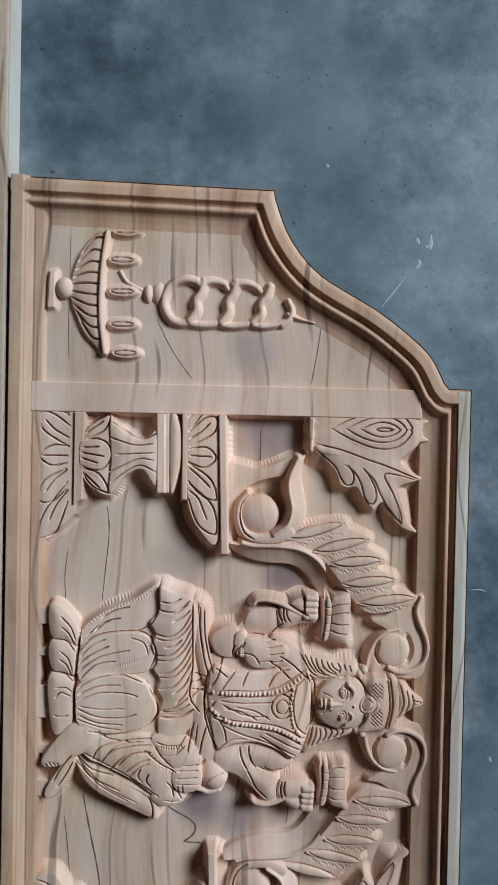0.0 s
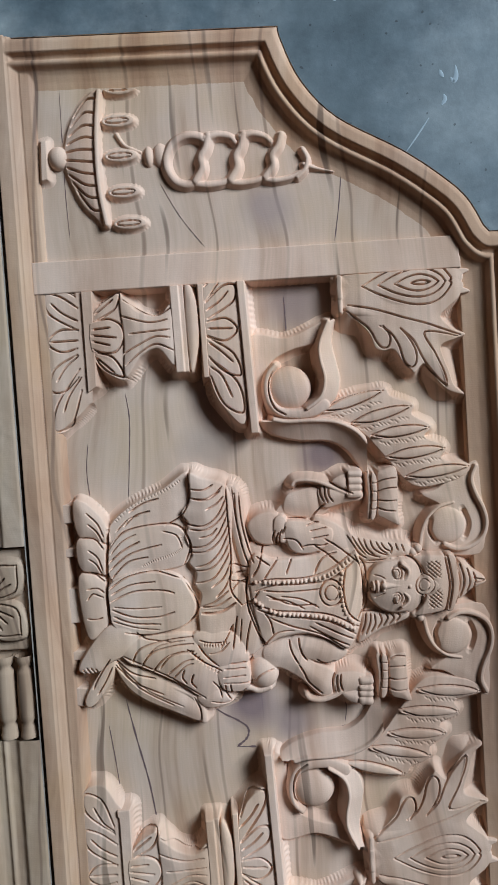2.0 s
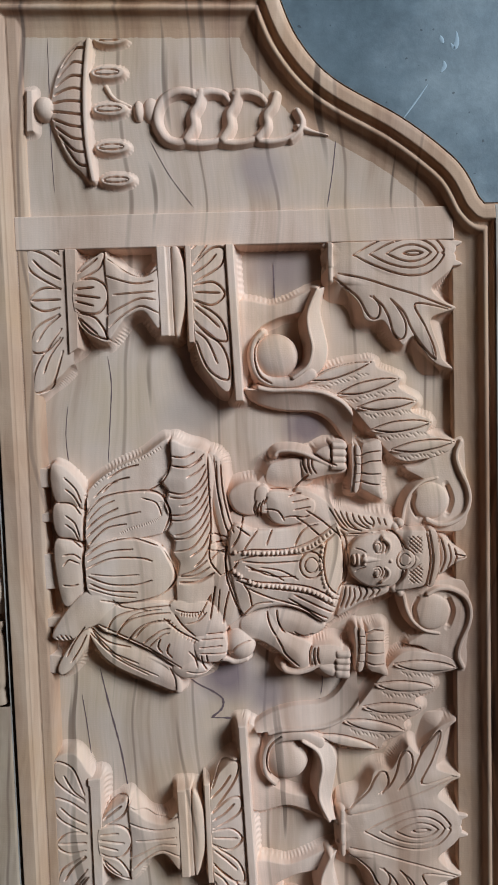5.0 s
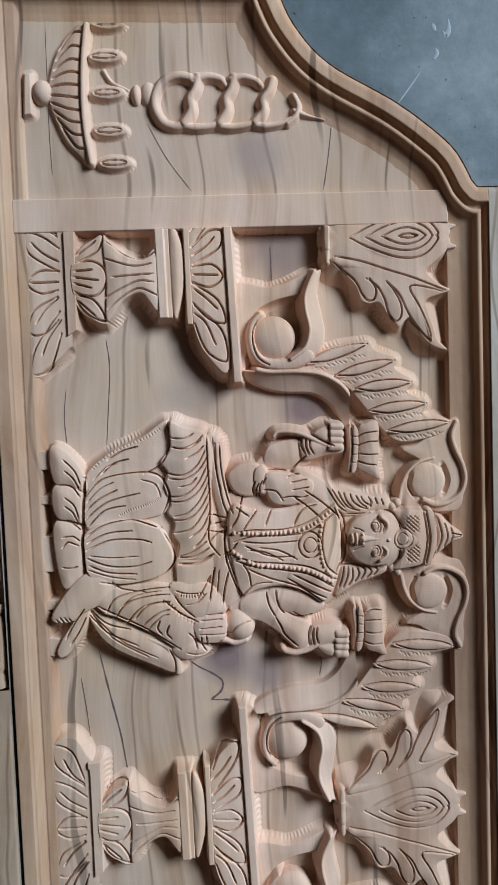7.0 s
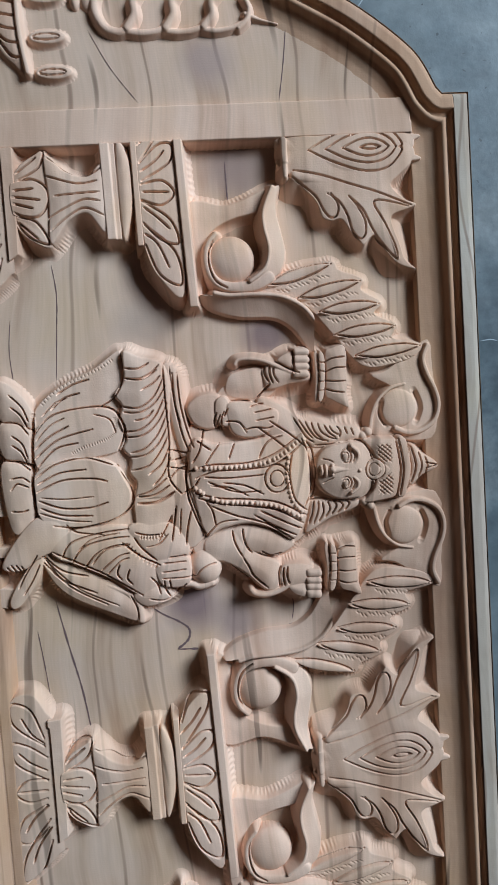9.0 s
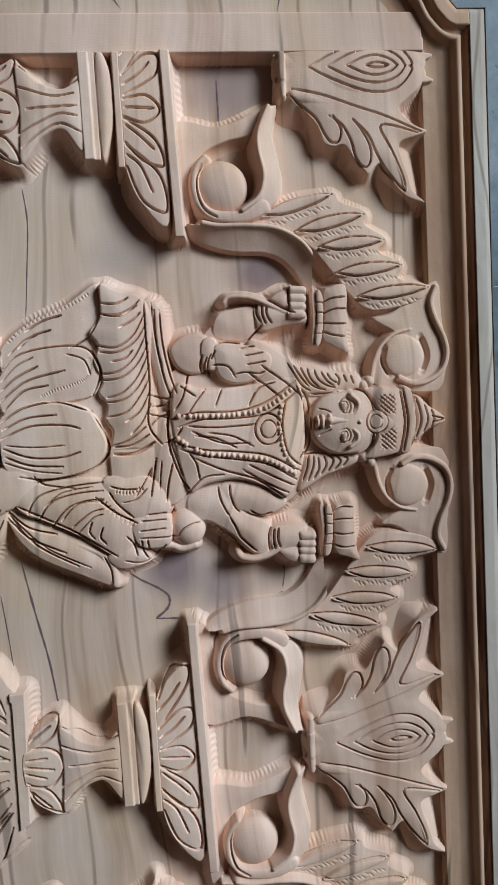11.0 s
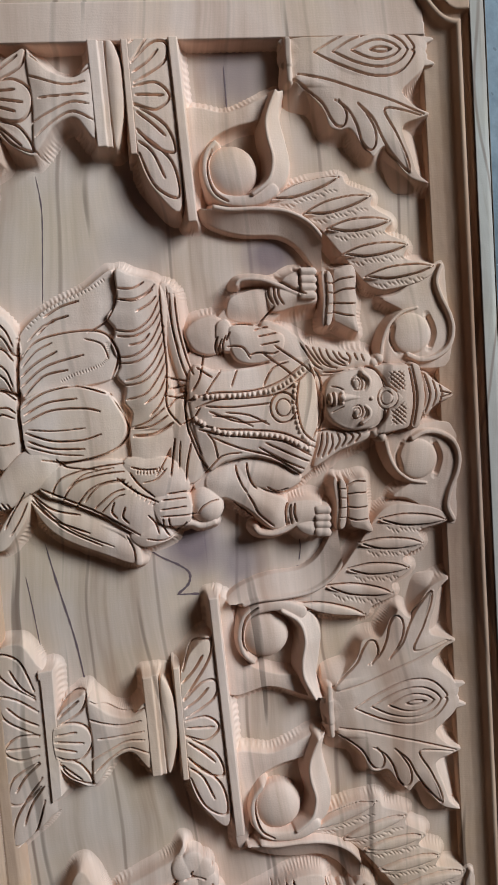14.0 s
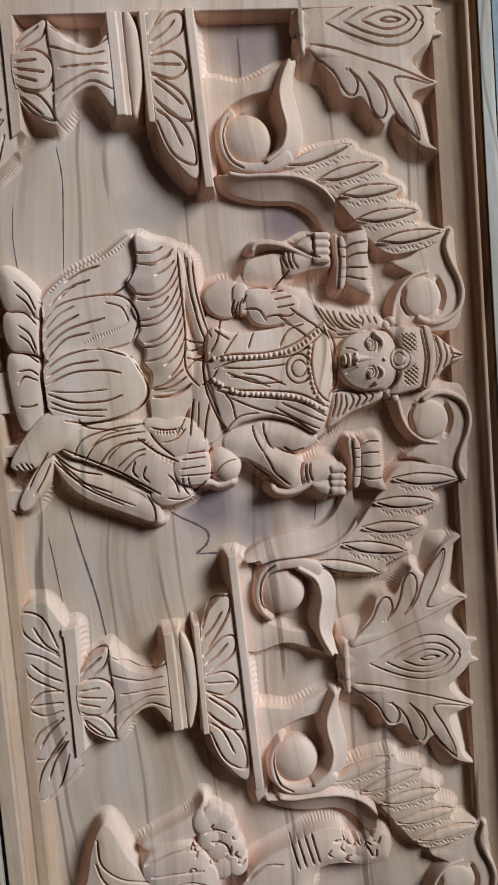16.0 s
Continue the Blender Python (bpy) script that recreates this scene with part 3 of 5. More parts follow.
def scroll(side, keep=None):
    """side maps points of the upper scroll to the place of this one."""
    top = new("scroll")
    top.parent = panel
    tagged(top, "carved scroll with feathered leaf")
    box_pts = side([(-20, 310), (215, 16)])
    x0, x1 = -22, 212
    y0, y1 = sorted(p[1] for p in box_pts)

    def finish(r, name, label=""):
        if keep:
            r.clip(keep)
        r.build(name, WOOD, top, label)

    r = Relief(-22, 90, y0, y1)
    r.plate(side([(-14.7, 247.5), (23, 247.7), (54.4, 259.8), (64.2, 262.3), (53.8, 243.2), (26.9, 236.1), (8.9, 227.3), (0.4, 213.8), (-2.4, 190.2), (-5.9, 170.9), (-15.5, 172.3)]), -13, 3, 1, 14)
    band(r, side([(-6.1, 171.8), (18.3, 170), (41.1, 169.6), (63.1, 166.6), (81.5, 156.3), (94.4, 138.7), (103.8, 122.7), (113.1, 115.5)]), side([(-9.9, 169.3), (6.1, 158.5), (28.1, 152), (55.1, 150.1), (71.1, 141.3), (81.5, 126.9), (88, 114.2)]), -4.0, -15.0)
    r.ridge(side([(6.1, 172.4), (18.3, 170), (41.1, 169.6), (63.1, 166.6), (81.5, 156.3), (94.4, 138.7), (103.8, 122.7), (119.7, 109.5), (132.9, 91.5)]), 2.2, 1.8, -3.2)
    finish(r, "arch_ribbon", "sloping arched ribbon")
    r = Relief(-10, 90, y0, y1)
    band(r, side([(60.1, 258.5), (51.5, 239.6), (51, 224.9), (54.7, 207.1), (50.6, 191), (36.2, 181)]), side([(67.1, 261.5), (62.5, 243.7), (66.2, 222.3), (68.7, 205.1), (63.7, 188.8), (49.9, 177)]), -2.5, -9.0)
    r.ridge(side([(60.3, 258.9), (52.1, 240), (51.6, 225.3), (54.9, 207.4), (50.7, 191.3), (37.1, 180.8)]), 1.2, 1.4, -2.2, roundness=1)
    r.ridge(side([(52.7, 183.5), (41.4, 177.7), (28.2, 176.3), (13, 179.1), (4.2, 187.7), (0.9, 201.3), (3.2, 214), (10, 222.3)]), 5.0, 1.8, -4, -5, roundness=1.6)
    r.groove(side([(16.8, 176.5), (7.5, 183.4), (3.2, 195.4), (3.3, 208.1), (7.2, 216.4)]), 1.0, 2.4)
    finish(r, "volute", "curled pale ribbon")
    r = Relief(-6, 50, y0, y1)
    cx, cy = side([(21.9, 200.8)])[0]
    r.dome(cx, cy, 21, 21, -4.5, -17, power=0.42)
    finish(r, "ball", "smooth carved ball")
    r = Relief(10, 200, y0, y1)
    web = r.plate(side([(20.7, 172.3), (51.2, 179.5), (78.5, 189.5), (108.6, 195.2), (115.6, 187.2), (135.5, 179), (134.3, 169.3), (151.5, 157.5), (144.8, 147.9), (164, 137.7), (160.1, 126.1), (185.6, 119.2), (177.4, 108.6), (156.2, 102.9), (137.1, 101.7), (123.5, 110.1), (104.9, 134.6), (82.9, 158.9), (50.9, 170)]), -11, 2.0, 2, 16)
    blades = zip(side([(50.6, 177.6), (77, 165), (95.5, 152.4), (107.5, 131.5), (125.2, 112.5)]), side([(108.4, 193.1), (133.4, 177), (148.8, 156.6), (162.6, 136.4), (183.6, 118.1)]))
    for b, t in blades:
        up, down, d, n = blade(r, b, t, 4.5, -7.8)
        r.groove(up, 0.8, 2.0)
        r.groove(down, 0.8, 2.0)
        for k in range(13):
            o = np.array(b) + d * (0.12 + 0.062 * k)
            for sgn in (-1,):
                q = o + n * sgn * (6.4 + 0.5 * (k * 7 % 5))
                r.groove([q, q + n * sgn * (2.2 + 0.5 * (k * 3 % 4)) + d * 0.05], 0.9, 0.28, curve=False)
    finish(r, "feather_leaf", "leaf of overlapping feather blades")
    r = Relief(125, 205, y0, y1)
    r.ridge(side([(134.4, 45.4), (137.4, 60.1), (143.5, 72.5), (154.2, 81.6), (168.1, 85.2)]), 1.5, 0.9, -8, -10, roundness=0.6)
    r.ridge(side([(157.8, 46.6), (168.3, 41.9), (181.1, 43.5), (193, 51.5), (197.5, 64), (195.6, 77.3), (188.4, 93.4), (185.5, 106.6), (189.9, 118)]), 1.7, 1.5, -7.5, roundness=0.6)
    cx, cy = side([(161.4, 64.2)])[0]
    r.dome(cx, cy, 17, 17, -8, -14, power=0.22)
    r.plate(side([(138.3, 41.6), (139.8, 60.2), (147.6, 74.8), (156.3, 83), (139.5, 94.3), (154.5, 99), (187.1, 122.1), (196.7, 119.2), (198.4, 95.2), (204.5, 73.7), (203, 47), (185.5, 34.3)]), -12.5, 2, 1, 10)
    r.groove(side([(176.1, 79.5), (181.1, 64.5), (176.6, 50.9)]), 3.2, 1.3)
    r.groove(side([(147.2, 72.2), (144.8, 59.6), (149.9, 48.8)]), 2.2, 0.9)
    finish(r, "curl", "small curl round a flat disc")
    return top


MIRROR = 23.6
scroll(lambda p: [(x, y) for x, y in p], lambda x, y: y < 300.8)
scroll(lambda p: [(x, MIRROR - y) for x, y in p])
scroll(lambda p: [(x, y - 530.0) for x, y in p])


def leaf(flips, keep):
    """An acanthus leaf; flips are the maps of its half."""
    pts = np.vstack([f([(60, 310), (200, 170)]) for f in flips])
    r = Relief(66, 196, pts[:, 1].min(), pts[:, 1].max())
    for f in flips:
        r.plate(f([(74.5, 302.2), (74.2, 288.3), (74.3, 275.3), (77.6, 268.2), (88.9, 257.5), (99.4, 244.9), (103.4, 232.9), (110.7, 229.6), (120.1, 230.2), (127.1, 220.2), (134.2, 212), (138.3, 207.8), (143.8, 213.5), (149.5, 215.1), (157.5, 202.2), (167.4, 190.2), (183.1, 185.1), (174.3, 193.6), (170.2, 207.3), (165.1, 221.8), (164.6, 231.7), (178.2, 236.7), (186.5, 240.5), (175.8, 245.7), (164.9, 257.5), (171.9, 265.4), (181.8, 274), (187.5, 284.5), (183.6, 292.6), (185.9, 300.5)]), -9.5, 2.0, 2.5, 16, wall=2.6)
        r.ridge(f([(72.8, 297.9), (72.5, 283.8), (72.9, 267.8)]), 2.4, 2.0, -4.5, -5.5, roundness=1.6)
        r.ridge(f([(82.2, 269), (111.8, 260.5), (139.1, 247.5), (157, 226.2), (167.9, 194.5)]), 5, 1.6, -6.5, -7.5, roundness=3, wall=0.8)
        cx, cy = f([(138.8, 290)])[0]
        r.dome(cx, cy, 46, 25, -4.5, -9.5, power=0.7)
    for f in flips:
        for g in ([(93.8, 290.4), (112.5, 279.2), (135.3, 270.9), (153.1, 269.7), (166, 274.7), (175.5, 286), (173.2, 298.3)],
                  [(108.5, 290.2), (124.2, 280.8), (140.3, 276.5), (154.4, 277.1), (165, 282.6), (170, 289.1)],
                  [(123.3, 289.9), (136, 283.2), (147.1, 281.6), (157.5, 284.5), (163.4, 289.2)],
                  [(138.2, 289.7), (143.6, 287.4), (150.2, 287.3), (155.9, 289.4)],
                  [(80, 272.9), (102.7, 268.1), (130, 258.8), (153.1, 251.2), (181.9, 239.8)],
                  [(76.1, 269.5), (88.4, 259.7), (98.9, 249.8), (104.7, 238.3), (110, 232.4), (115.7, 233.6), (117.1, 242.4), (111.1, 252.2)],
                  [(108.3, 252.2), (118.1, 245), (125, 233.3), (129, 219.9), (135.2, 213.1), (140.1, 217), (139.7, 228.5), (133.8, 240.2), (126.7, 249.2)],
                  [(127.6, 248.3), (138.3, 237.4), (145.1, 223), (154.8, 207.6), (166.5, 194.6), (166, 204.5), (158.4, 223.5), (149, 244.2), (179.1, 239)]):
            r.groove(f([(x, 289.0 if y > 287.4 else y) for x, y in g]), 0.8, 1.9)
    r.clip(keep)
    r.build("acanthus_leaf", WOOD, panel, "acanthus leaf with incised rings and lobes")


leaf([lambda p: [(x, y) for x, y in p], lambda p: [(x, 578.0 - y) for x, y in p]], lambda x, y: y < 300.8)
leaf([lambda p: [(x, y - 538.5) for x, y in p], lambda p: [(x, 39.5 - y) for x, y in p]], lambda x, y: y < 400)


# ---------------- hanging lamp and chain ----------------
def hanging_lamp():
    r = Relief(-205, -90, 345, 480, floor=UPPER)
    r.plate([(-169.5, 430.2), (-165.9, 446.2), (-159.3, 460.3), (-148.3, 474.2), (-132.3, 482.8), (-138.9, 429.1), (-134.4, 361.7), (-147.1, 368.7), (-157.1, 380.3), (-164.5, 397.2), (-169.7, 413.9)], -9.5, 3, 3.5, 14)
    r.plate([(-189.9, 437.8), (-184.9, 438.5), (-185.6, 403.9), (-191.7, 403.2)], -6.5, 1.5, curve=False)
    kx, ky = [(-175.9, 423.3)][0]
    r.dome(kx, ky, 9.5, 11, -3, power=0.4)
    rim_pts = spline([(-132.8, 487.8), (-137.6, 454.9), (-139.7, 422.7), (-139.1, 390.2), (-134.9, 360)])
    r.ridge(rim_pts, 1.8, 1.8, -4.5, roundness=1.0, curve=False)
    left = np.array([(-158.5, 458.5), (-161.4, 450.1), (-163.8, 441.6), (-166, 434.2), (-167.7, 427.3), (-168.2, 420.3), (-167.7, 413.8), (-166.1, 407.2), (-163.4, 400), (-159.6, 392.7)])
    for k in range(10):
        a = rim_pts[int(len(rim_pts) * (0.13 + 0.083 * k))] + (-2.5, 0)
        b = left[k]
        sag = (4.5 - k) * 1.4
        r.groove([a, 0.55 * a + 0.45 * b + (0, sag), b], 1.1, 2.2)
    for px, py in [(-115.4, 481.3), (-118.8, 452.5), (-118, 421.2), (-117.3, 388.6), (-114.1, 360.2)]:
        r.plate(arc(px, py, 15, 5.5, 0, 330, 12), -7.5, 2, 1.0, 5, wall=4.5)
        r.groove(arc(px - 1, py, 11, 2.4, 0, 360), 0.7, 1.4, curve=False)
    r.ridge([(-121.1, 441.4), (-114.2, 431.2), (-100.6, 424.3)], 2.2, 1.6, -10)
    r.build("hanging_lamp", WOOD, panel, "carved hanging lamp with ribbed bowl and buds")
    c = Relief(-105, 95, 365, 445, floor=UPPER)
    cx, cy = [(-93.2, 420)][0]
    c.dome(cx, cy, 5, 10, -7)
    cx, cy = [(-82.3, 420.3)][0]
    c.dome(cx, cy, 8, 12, -8)
    # a round first link, then twisted strands that cross and taper out
    c.ridge([(-38.9, 427), (-45.1, 433), (-56.5, 435.2), (-68.7, 430.6), (-76.2, 419.1), (-76.8, 407.4), (-70.4, 395.5), (-59.5, 391.3), (-49.4, 394)], 3.4, 3.4, -6, -6.5, roundness=3.0, wall=1.5)
    c.ridge([(-37.6, 433.3), (-40.6, 422.7), (-45.4, 414.5), (-44.9, 404.3), (-51.4, 393.7)], 3.2, 3.6, -5, -5, roundness=3.0, wall=1.5)
    c.ridge([(-40.2, 431.6), (-30.1, 434.3), (-18.6, 432.1), (-13.9, 427.2)], 3.4, 2.6, -5.5, -7, roundness=3.0, wall=1.5)
    c.ridge([(-53.5, 392.4), (-42.1, 390.1), (-28.5, 390.8), (-18.3, 394.4)], 3.2, 2.8, -6.5, -7, roundness=3.0, wall=1.5)
    c.ridge([(-5.6, 432.6), (-8.6, 421.9), (-13.4, 413.8), (-12.9, 403.5), (-19.3, 392.9)], 3.2, 3.6, -5, -5, roundness=3.0, wall=1.5)
    c.ridge([(-8.2, 430.9), (1.4, 433.2), (12.4, 430.5), (18.2, 425.5)], 3.2, 2.4, -5.5, -7, roundness=3.0, wall=1.5)
    c.ridge([(-21.4, 391.6), (-10.4, 389.8), (2.7, 391), (14, 394.6)], 3.0, 2.6, -6.5, -7, roundness=3.0, wall=1.5)
    c.ridge([(28.5, 430.1), (25.1, 420.4), (19.2, 412.7), (19.3, 402.9), (11.9, 393.3)], 3.0, 3.2, -5.5, -5.5, roundness=3.0, wall=1.5)
    c.ridge([(10.9, 392), (20.9, 390.2), (34.2, 391.9), (44.5, 396.1)], 2.8, 2.2, -7, -7.5, roundness=3.0, wall=1.5)
    c.ridge([(47.2, 416.4), (50.9, 407.5), (48.6, 398.7), (41.2, 392)], 2.4, 2.4, -6.5, -7, roundness=3.0, wall=1.5)
    c.ridge([(47.8, 403.1), (59.4, 398.9), (74.5, 395.5)], 2.2, 0.9, -7.5, -10.5, roundness=2, wall=1.5)
    c.build("chain", WOOD, panel, "chain of interlocking carved links")


hanging_lamp()


# ---------------- the seated figure ----------------
def seated_figure():
    r = Relief(-196, 196, -130, 146, 0.5)
    P, D, R = r.plate, r.dome, r.ridge
    # low ground that joins the parts
    P([(-154.2, 77.7), (-128.6, 98.5), (-77, 125.6), (-45.4, 116.1), (-31.5, 99), (-25.9, 54.3), (-22.2, 14.5), (-23.9, -33.2), (-33.1, -54.2), (-61.2, -85), (-79.5, -84.1), (-133.1, -53.7), (-158, -41.8), (-158.1, 20.5)], -8.5, 3, 2, 20)
    P([(-25.9, 54.3), (-6, 56.1), (36.5, 74.3), (57.5, 71.9), (78, 51.6), (98.8, 38.5), (125.4, 37.4), (125.2, -14.9), (82.1, -31.8), (61.9, -48), (24.4, -55.9), (-12.8, -60.6), (-29.4, -38.3)], -8, 3, 2, 20)
    # bridges between the petals and the ledge
    for q in ([(-200.8, 106.5), (-183.6, 104.8), (-182.4, 88.2), (-200.7, 87.9)], [(-202, 63.6), (-182.5, 65.4), (-182.5, 56.5), (-201.4, 56.3)], [(-200.9, 26.5), (-184.5, 26.9), (-183.1, -5.8), (-200.6, -6.5)], [(-200, -33.5), (-182.3, -32.2), (-182.8, -41.7), (-199.4, -42)], [(-198.6, -67.5), (-183.2, -69.3), (-186.2, -87.3), (-197.4, -84.6)]):
        P(q, -9.5, 1.5, curve=False, wall=8)
    # lotus petals under the seat
    P([(-184.6, 109.1), (-173.6, 107.2), (-160.1, 92.8), (-153.6, 78.1), (-155.2, 67.8), (-170.2, 72.5), (-181.3, 75), (-185.6, 89.6)], -6, 4, 3, wall=7)
    P([(-182.9, 73), (-170.2, 73.5), (-155.4, 62.6), (-155.5, 39.2), (-169.2, 41.4), (-180.9, 43.9), (-185.2, 58.6)], -5, 4, 3, wall=7)
    P([(-184.2, 38.9), (-169.3, 39.8), (-156, 28.8), (-156.9, 0.1), (-167.1, -17.8), (-179, -19.9), (-184.7, 9.2)], -5, 4, 3, wall=7)
    P([(-190.5, -49.6), (-180.3, -30.1), (-161.3, -10), (-143.1, -5.5), (-130.8, -16.6), (-141.9, -34.5), (-160.4, -44.2), (-173.7, -52.5)], -3, 4, 3)
    P([(-186.8, -78), (-174.4, -57.4), (-156.5, -41.3), (-161.7, -62.3), (-175.6, -81.2), (-184.6, -86.1)], -6, 3, 2)
    # seat of large petals
    P([(-153.6, 82.1), (-133.3, 100.4), (-102, 114.7), (-77.7, 129.3), (-75.1, 105.9), (-85.1, 88.2), (-113.9, 76.4), (-151.5, 62.3)], -8, 3, 0.6, 20)
    P([(-154.2, 62.7), (-136.6, 77.5), (-108.3, 82.6), (-85.4, 77.5), (-78.4, 62.2), (-84.3, 44.2), (-120.6, 37.9), (-152.6, 31.5)], -4, 3, 1.0, 22)
    P([(-156.7, 27.7), (-135.7, 38.7), (-112.6, 40.3), (-89.8, 33.1), (-78.7, 15.4), (-78.3, -0.4), (-91.8, -13.9), (-123, -18.8), (-146, -15.6), (-157.2, -2)], -1, 3, 1.2, 26)
    P([(-87, 46.4), (-76.9, 40.8), (-75.9, 27.6), (-85, 33.2)], -7, 2)
    P([(-158.3, -41.5), (-140.4, -46.1), (-109.9, -60.9), (-79.5, -83.8), (-73.6, -93.7), (-79.3, -106.3), (-101, -97.7), (-134.2, -81), (-150.6, -64.2)], -8, 4, 3, 16)
    R([(-103.9, -72.2), (-87.5, -80.5), (-78.6, -90.6), (-76.5, -104.6)], 2.0, 3.4, -6, -5, roundness=2)
    # folded leg and skirt
    P([(-75.5, 127.8), (-62.9, 123.7), (-44.2, 117.4), (-37.7, 99.6), (-39.7, 73.8), (-39.7, 45.3), (-36.6, 19), (-40.4, 1.9), (-57.5, 0.5), (-73.5, 2.3), (-71.9, 15.3), (-76.7, 24.4), (-75.2, 36.3), (-81, 45.4), (-77.5, 54.6), (-83, 69.4), (-79.4, 81.6), (-85.1, 92.2), (-76.5, 103.7)], -2, 6, 5, 26)
    P([(-73.4, 3.3), (-57.4, 4.7), (-41.2, 7.1), (-37.5, -4.6), (-47.4, -19.9), (-56.2, -32.2), (-72.8, -31.4), (-75.2, -13.4)], -3, 3, 2, 14)
    P([(-42.8, 114.1), (-31.1, 109.6), (-28.5, 83.6), (-24.3, 57.4), (-21.3, 38.9), (-29, 28.8), (-35, 47.4), (-40.5, 78.8)], -5, 3, 2, 8)
    P([(-149.1, -31), (-125.5, -20.5), (-81.7, -21), (-61.5, -35.1), (-52, -56.7), (-60.5, -74.9), (-74.9, -82.2), (-99.1, -66.1), (-127, -52), (-144.6, -44.3)], -3, 5, 3.5, 22)
    P([(-81.8, -21.2), (-50.6, -20), (-35.4, -31.3), (-31.9, -50), (-57.2, -56.8), (-72.4, -45.5)], -2, 4, 3, 14)
    # lap
    P([(-43.9, 19.1), (-27.9, 28.9), (-15.3, 20.5), (-8.4, -6.1), (-14.6, -32.3), (-30.7, -44.8), (-43.1, -28.3)], -4, 4, 3, 14)
    # torso
    P([(-26.8, 32), (-19.4, 49.9), (-1.6, 44), (27, 45.4), (49.4, 48.1), (71.4, 49.8), (77.2, 32.8), (77.2, -1.4), (72.4, -24.9), (60.8, -43.5), (42.8, -33.1), (21, -26.8), (-1.5, -29.4), (-15.8, -34), (-24, -4.7)], 0, 7, 5, 30)
    # shoulders
    P([(36.2, 80.1), (56.9, 74.1), (73.1, 57.7), (76.8, 40.2), (55.9, 41.1), (37.8, 49.7)], -4, 5, 3, 14)
    P([(11.8, -28.2), (43.2, -32.3), (61.2, -47.6), (45, -57.5), (24.1, -52.7), (5.9, -46.5)], -5, 5, 3, 14)
    # raised hand, wrist and elbow, near arm
    P([(-25.2, 75.7), (-15.5, 85.7), (-0.9, 87.8), (7.6, 79.6), (5.5, 62.5), (-6.2, 56.8), (-19, 61.4)], -5, 6, 3, 16)
    P([(0.8, 81.7), (10.2, 82.3), (15.7, 61.3), (5.2, 59.2), (-0.7, 67.2)], -1.5, 3, 2)
    P([(11, 78.3), (30.6, 77.5), (48.6, 71.6), (53.6, 66.2), (49.6, 54.9), (32.3, 47.8), (15.2, 51.1), (9.5, 64.3)], 0, 4, 3, 14)
    # far arms: upper arm, wrist, clenched hand, stem, and the bud over its collar
    P([(12.7, 100.8), (24.1, 105.6), (40.5, 107.6), (47.9, 99), (45.4, 89.1), (37.5, 81.3), (22.6, 81.2), (9.9, 86.4)], -9, 3, 4, 16, wall=2.2)
    P([(43.2, 106), (56.4, 109.9), (72.6, 106.4), (83, 100.4), (80.8, 93.7), (64.7, 91.3), (45.8, 88.7)], -6, 3, 4, 12, wall=2.4)
    P([(55.3, 112.3), (62.1, 117.4), (70.5, 117.9), (70.7, 105.2), (65, 103.7), (58.2, 106.7)], -4, 2, 2.5, 8, wall=3.2)
    P([(69.6, 121), (75.7, 121.4), (81.7, 120.9), (83.8, 117.8), (81.8, 115.2), (75.3, 115.3), (69.8, 116)], -1.2, 1.6, 1.6, 4, wall=5)
    P([(69.3, 114.7), (75.3, 115.1), (81.3, 114.6), (83.5, 111.3), (81.4, 108.5), (74.9, 108.6), (69.4, 109.3)], -1.2, 1.6, 1.6, 4, wall=5)
    P([(68.9, 108.4), (74.9, 108.8), (81, 108.3), (83.1, 105.3), (81.1, 102.7), (74.6, 102.8), (69.1, 103.5)], -1.2, 1.6, 1.6, 4, wall=5)
    P([(68.5, 102.6), (74.6, 103), (80.6, 102.5), (82.8, 99.2), (80.7, 96.4), (74.2, 96.5), (68.7, 97.2)], -1.2, 1.6, 1.6, 4, wall=5)
    R([(18.8, 111.4), (22.3, 114.8), (31, 115.3), (41.5, 113.4), (52.3, 108.8), (64.9, 102.3), (73.1, 99.2)], 1.6, 2.3, -4, -1.5, roundness=2.2)
    P([(88.4, 116.2), (91.3, 117), (91.5, 95.6), (89.5, 76.4), (86.6, 76.6), (88.6, 95.7)], -7, 1.5, 0.5, 3, wall=5)
    # lower far arm
    P([(-17.4, -38.8), (6.5, -29.3), (22.2, -31.6), (27.9, -53.2), (47.6, -64.9), (48.1, -83.7), (33.6, -88.3), (15.7, -71.3), (-2.4, -59.8), (-15.5, -59.1)], -6, 6, 4, 18)
    P([(47.8, -69.1), (57.5, -66.1), (69.4, -67.1), (76.4, -71.4), (73.3, -83.1), (61.1, -86.9), (49.2, -85.9)], -5, 2.5, 3, 10, wall=2.6)
    P([(53.8, -85.1), (68.2, -84), (71.3, -89.9), (68.5, -96.4), (58.2, -92.6)], -4, 2, 2.5, 8, wall=3.2)
    P([(70.3, -71.9), (76.1, -71.7), (81.3, -72.3), (83.5, -75.8), (81.4, -78.7), (75.7, -78.5), (70.5, -77.6)], -1.8, 1.6, 1.6, 4, wall=5)
    P([(69.9, -79), (75.7, -78.7), (80.9, -79.4), (83.1, -82.4), (81.1, -84.9), (75.4, -84.7), (70.1, -83.7)], -1.8, 1.6, 1.6, 4, wall=5)
    P([(69.6, -84.6), (75.4, -84.4), (80.6, -85.1), (82.8, -88.1), (80.8, -90.6), (75, -90.3), (69.8, -89.4)], -1.8, 1.6, 1.6, 4, wall=5)
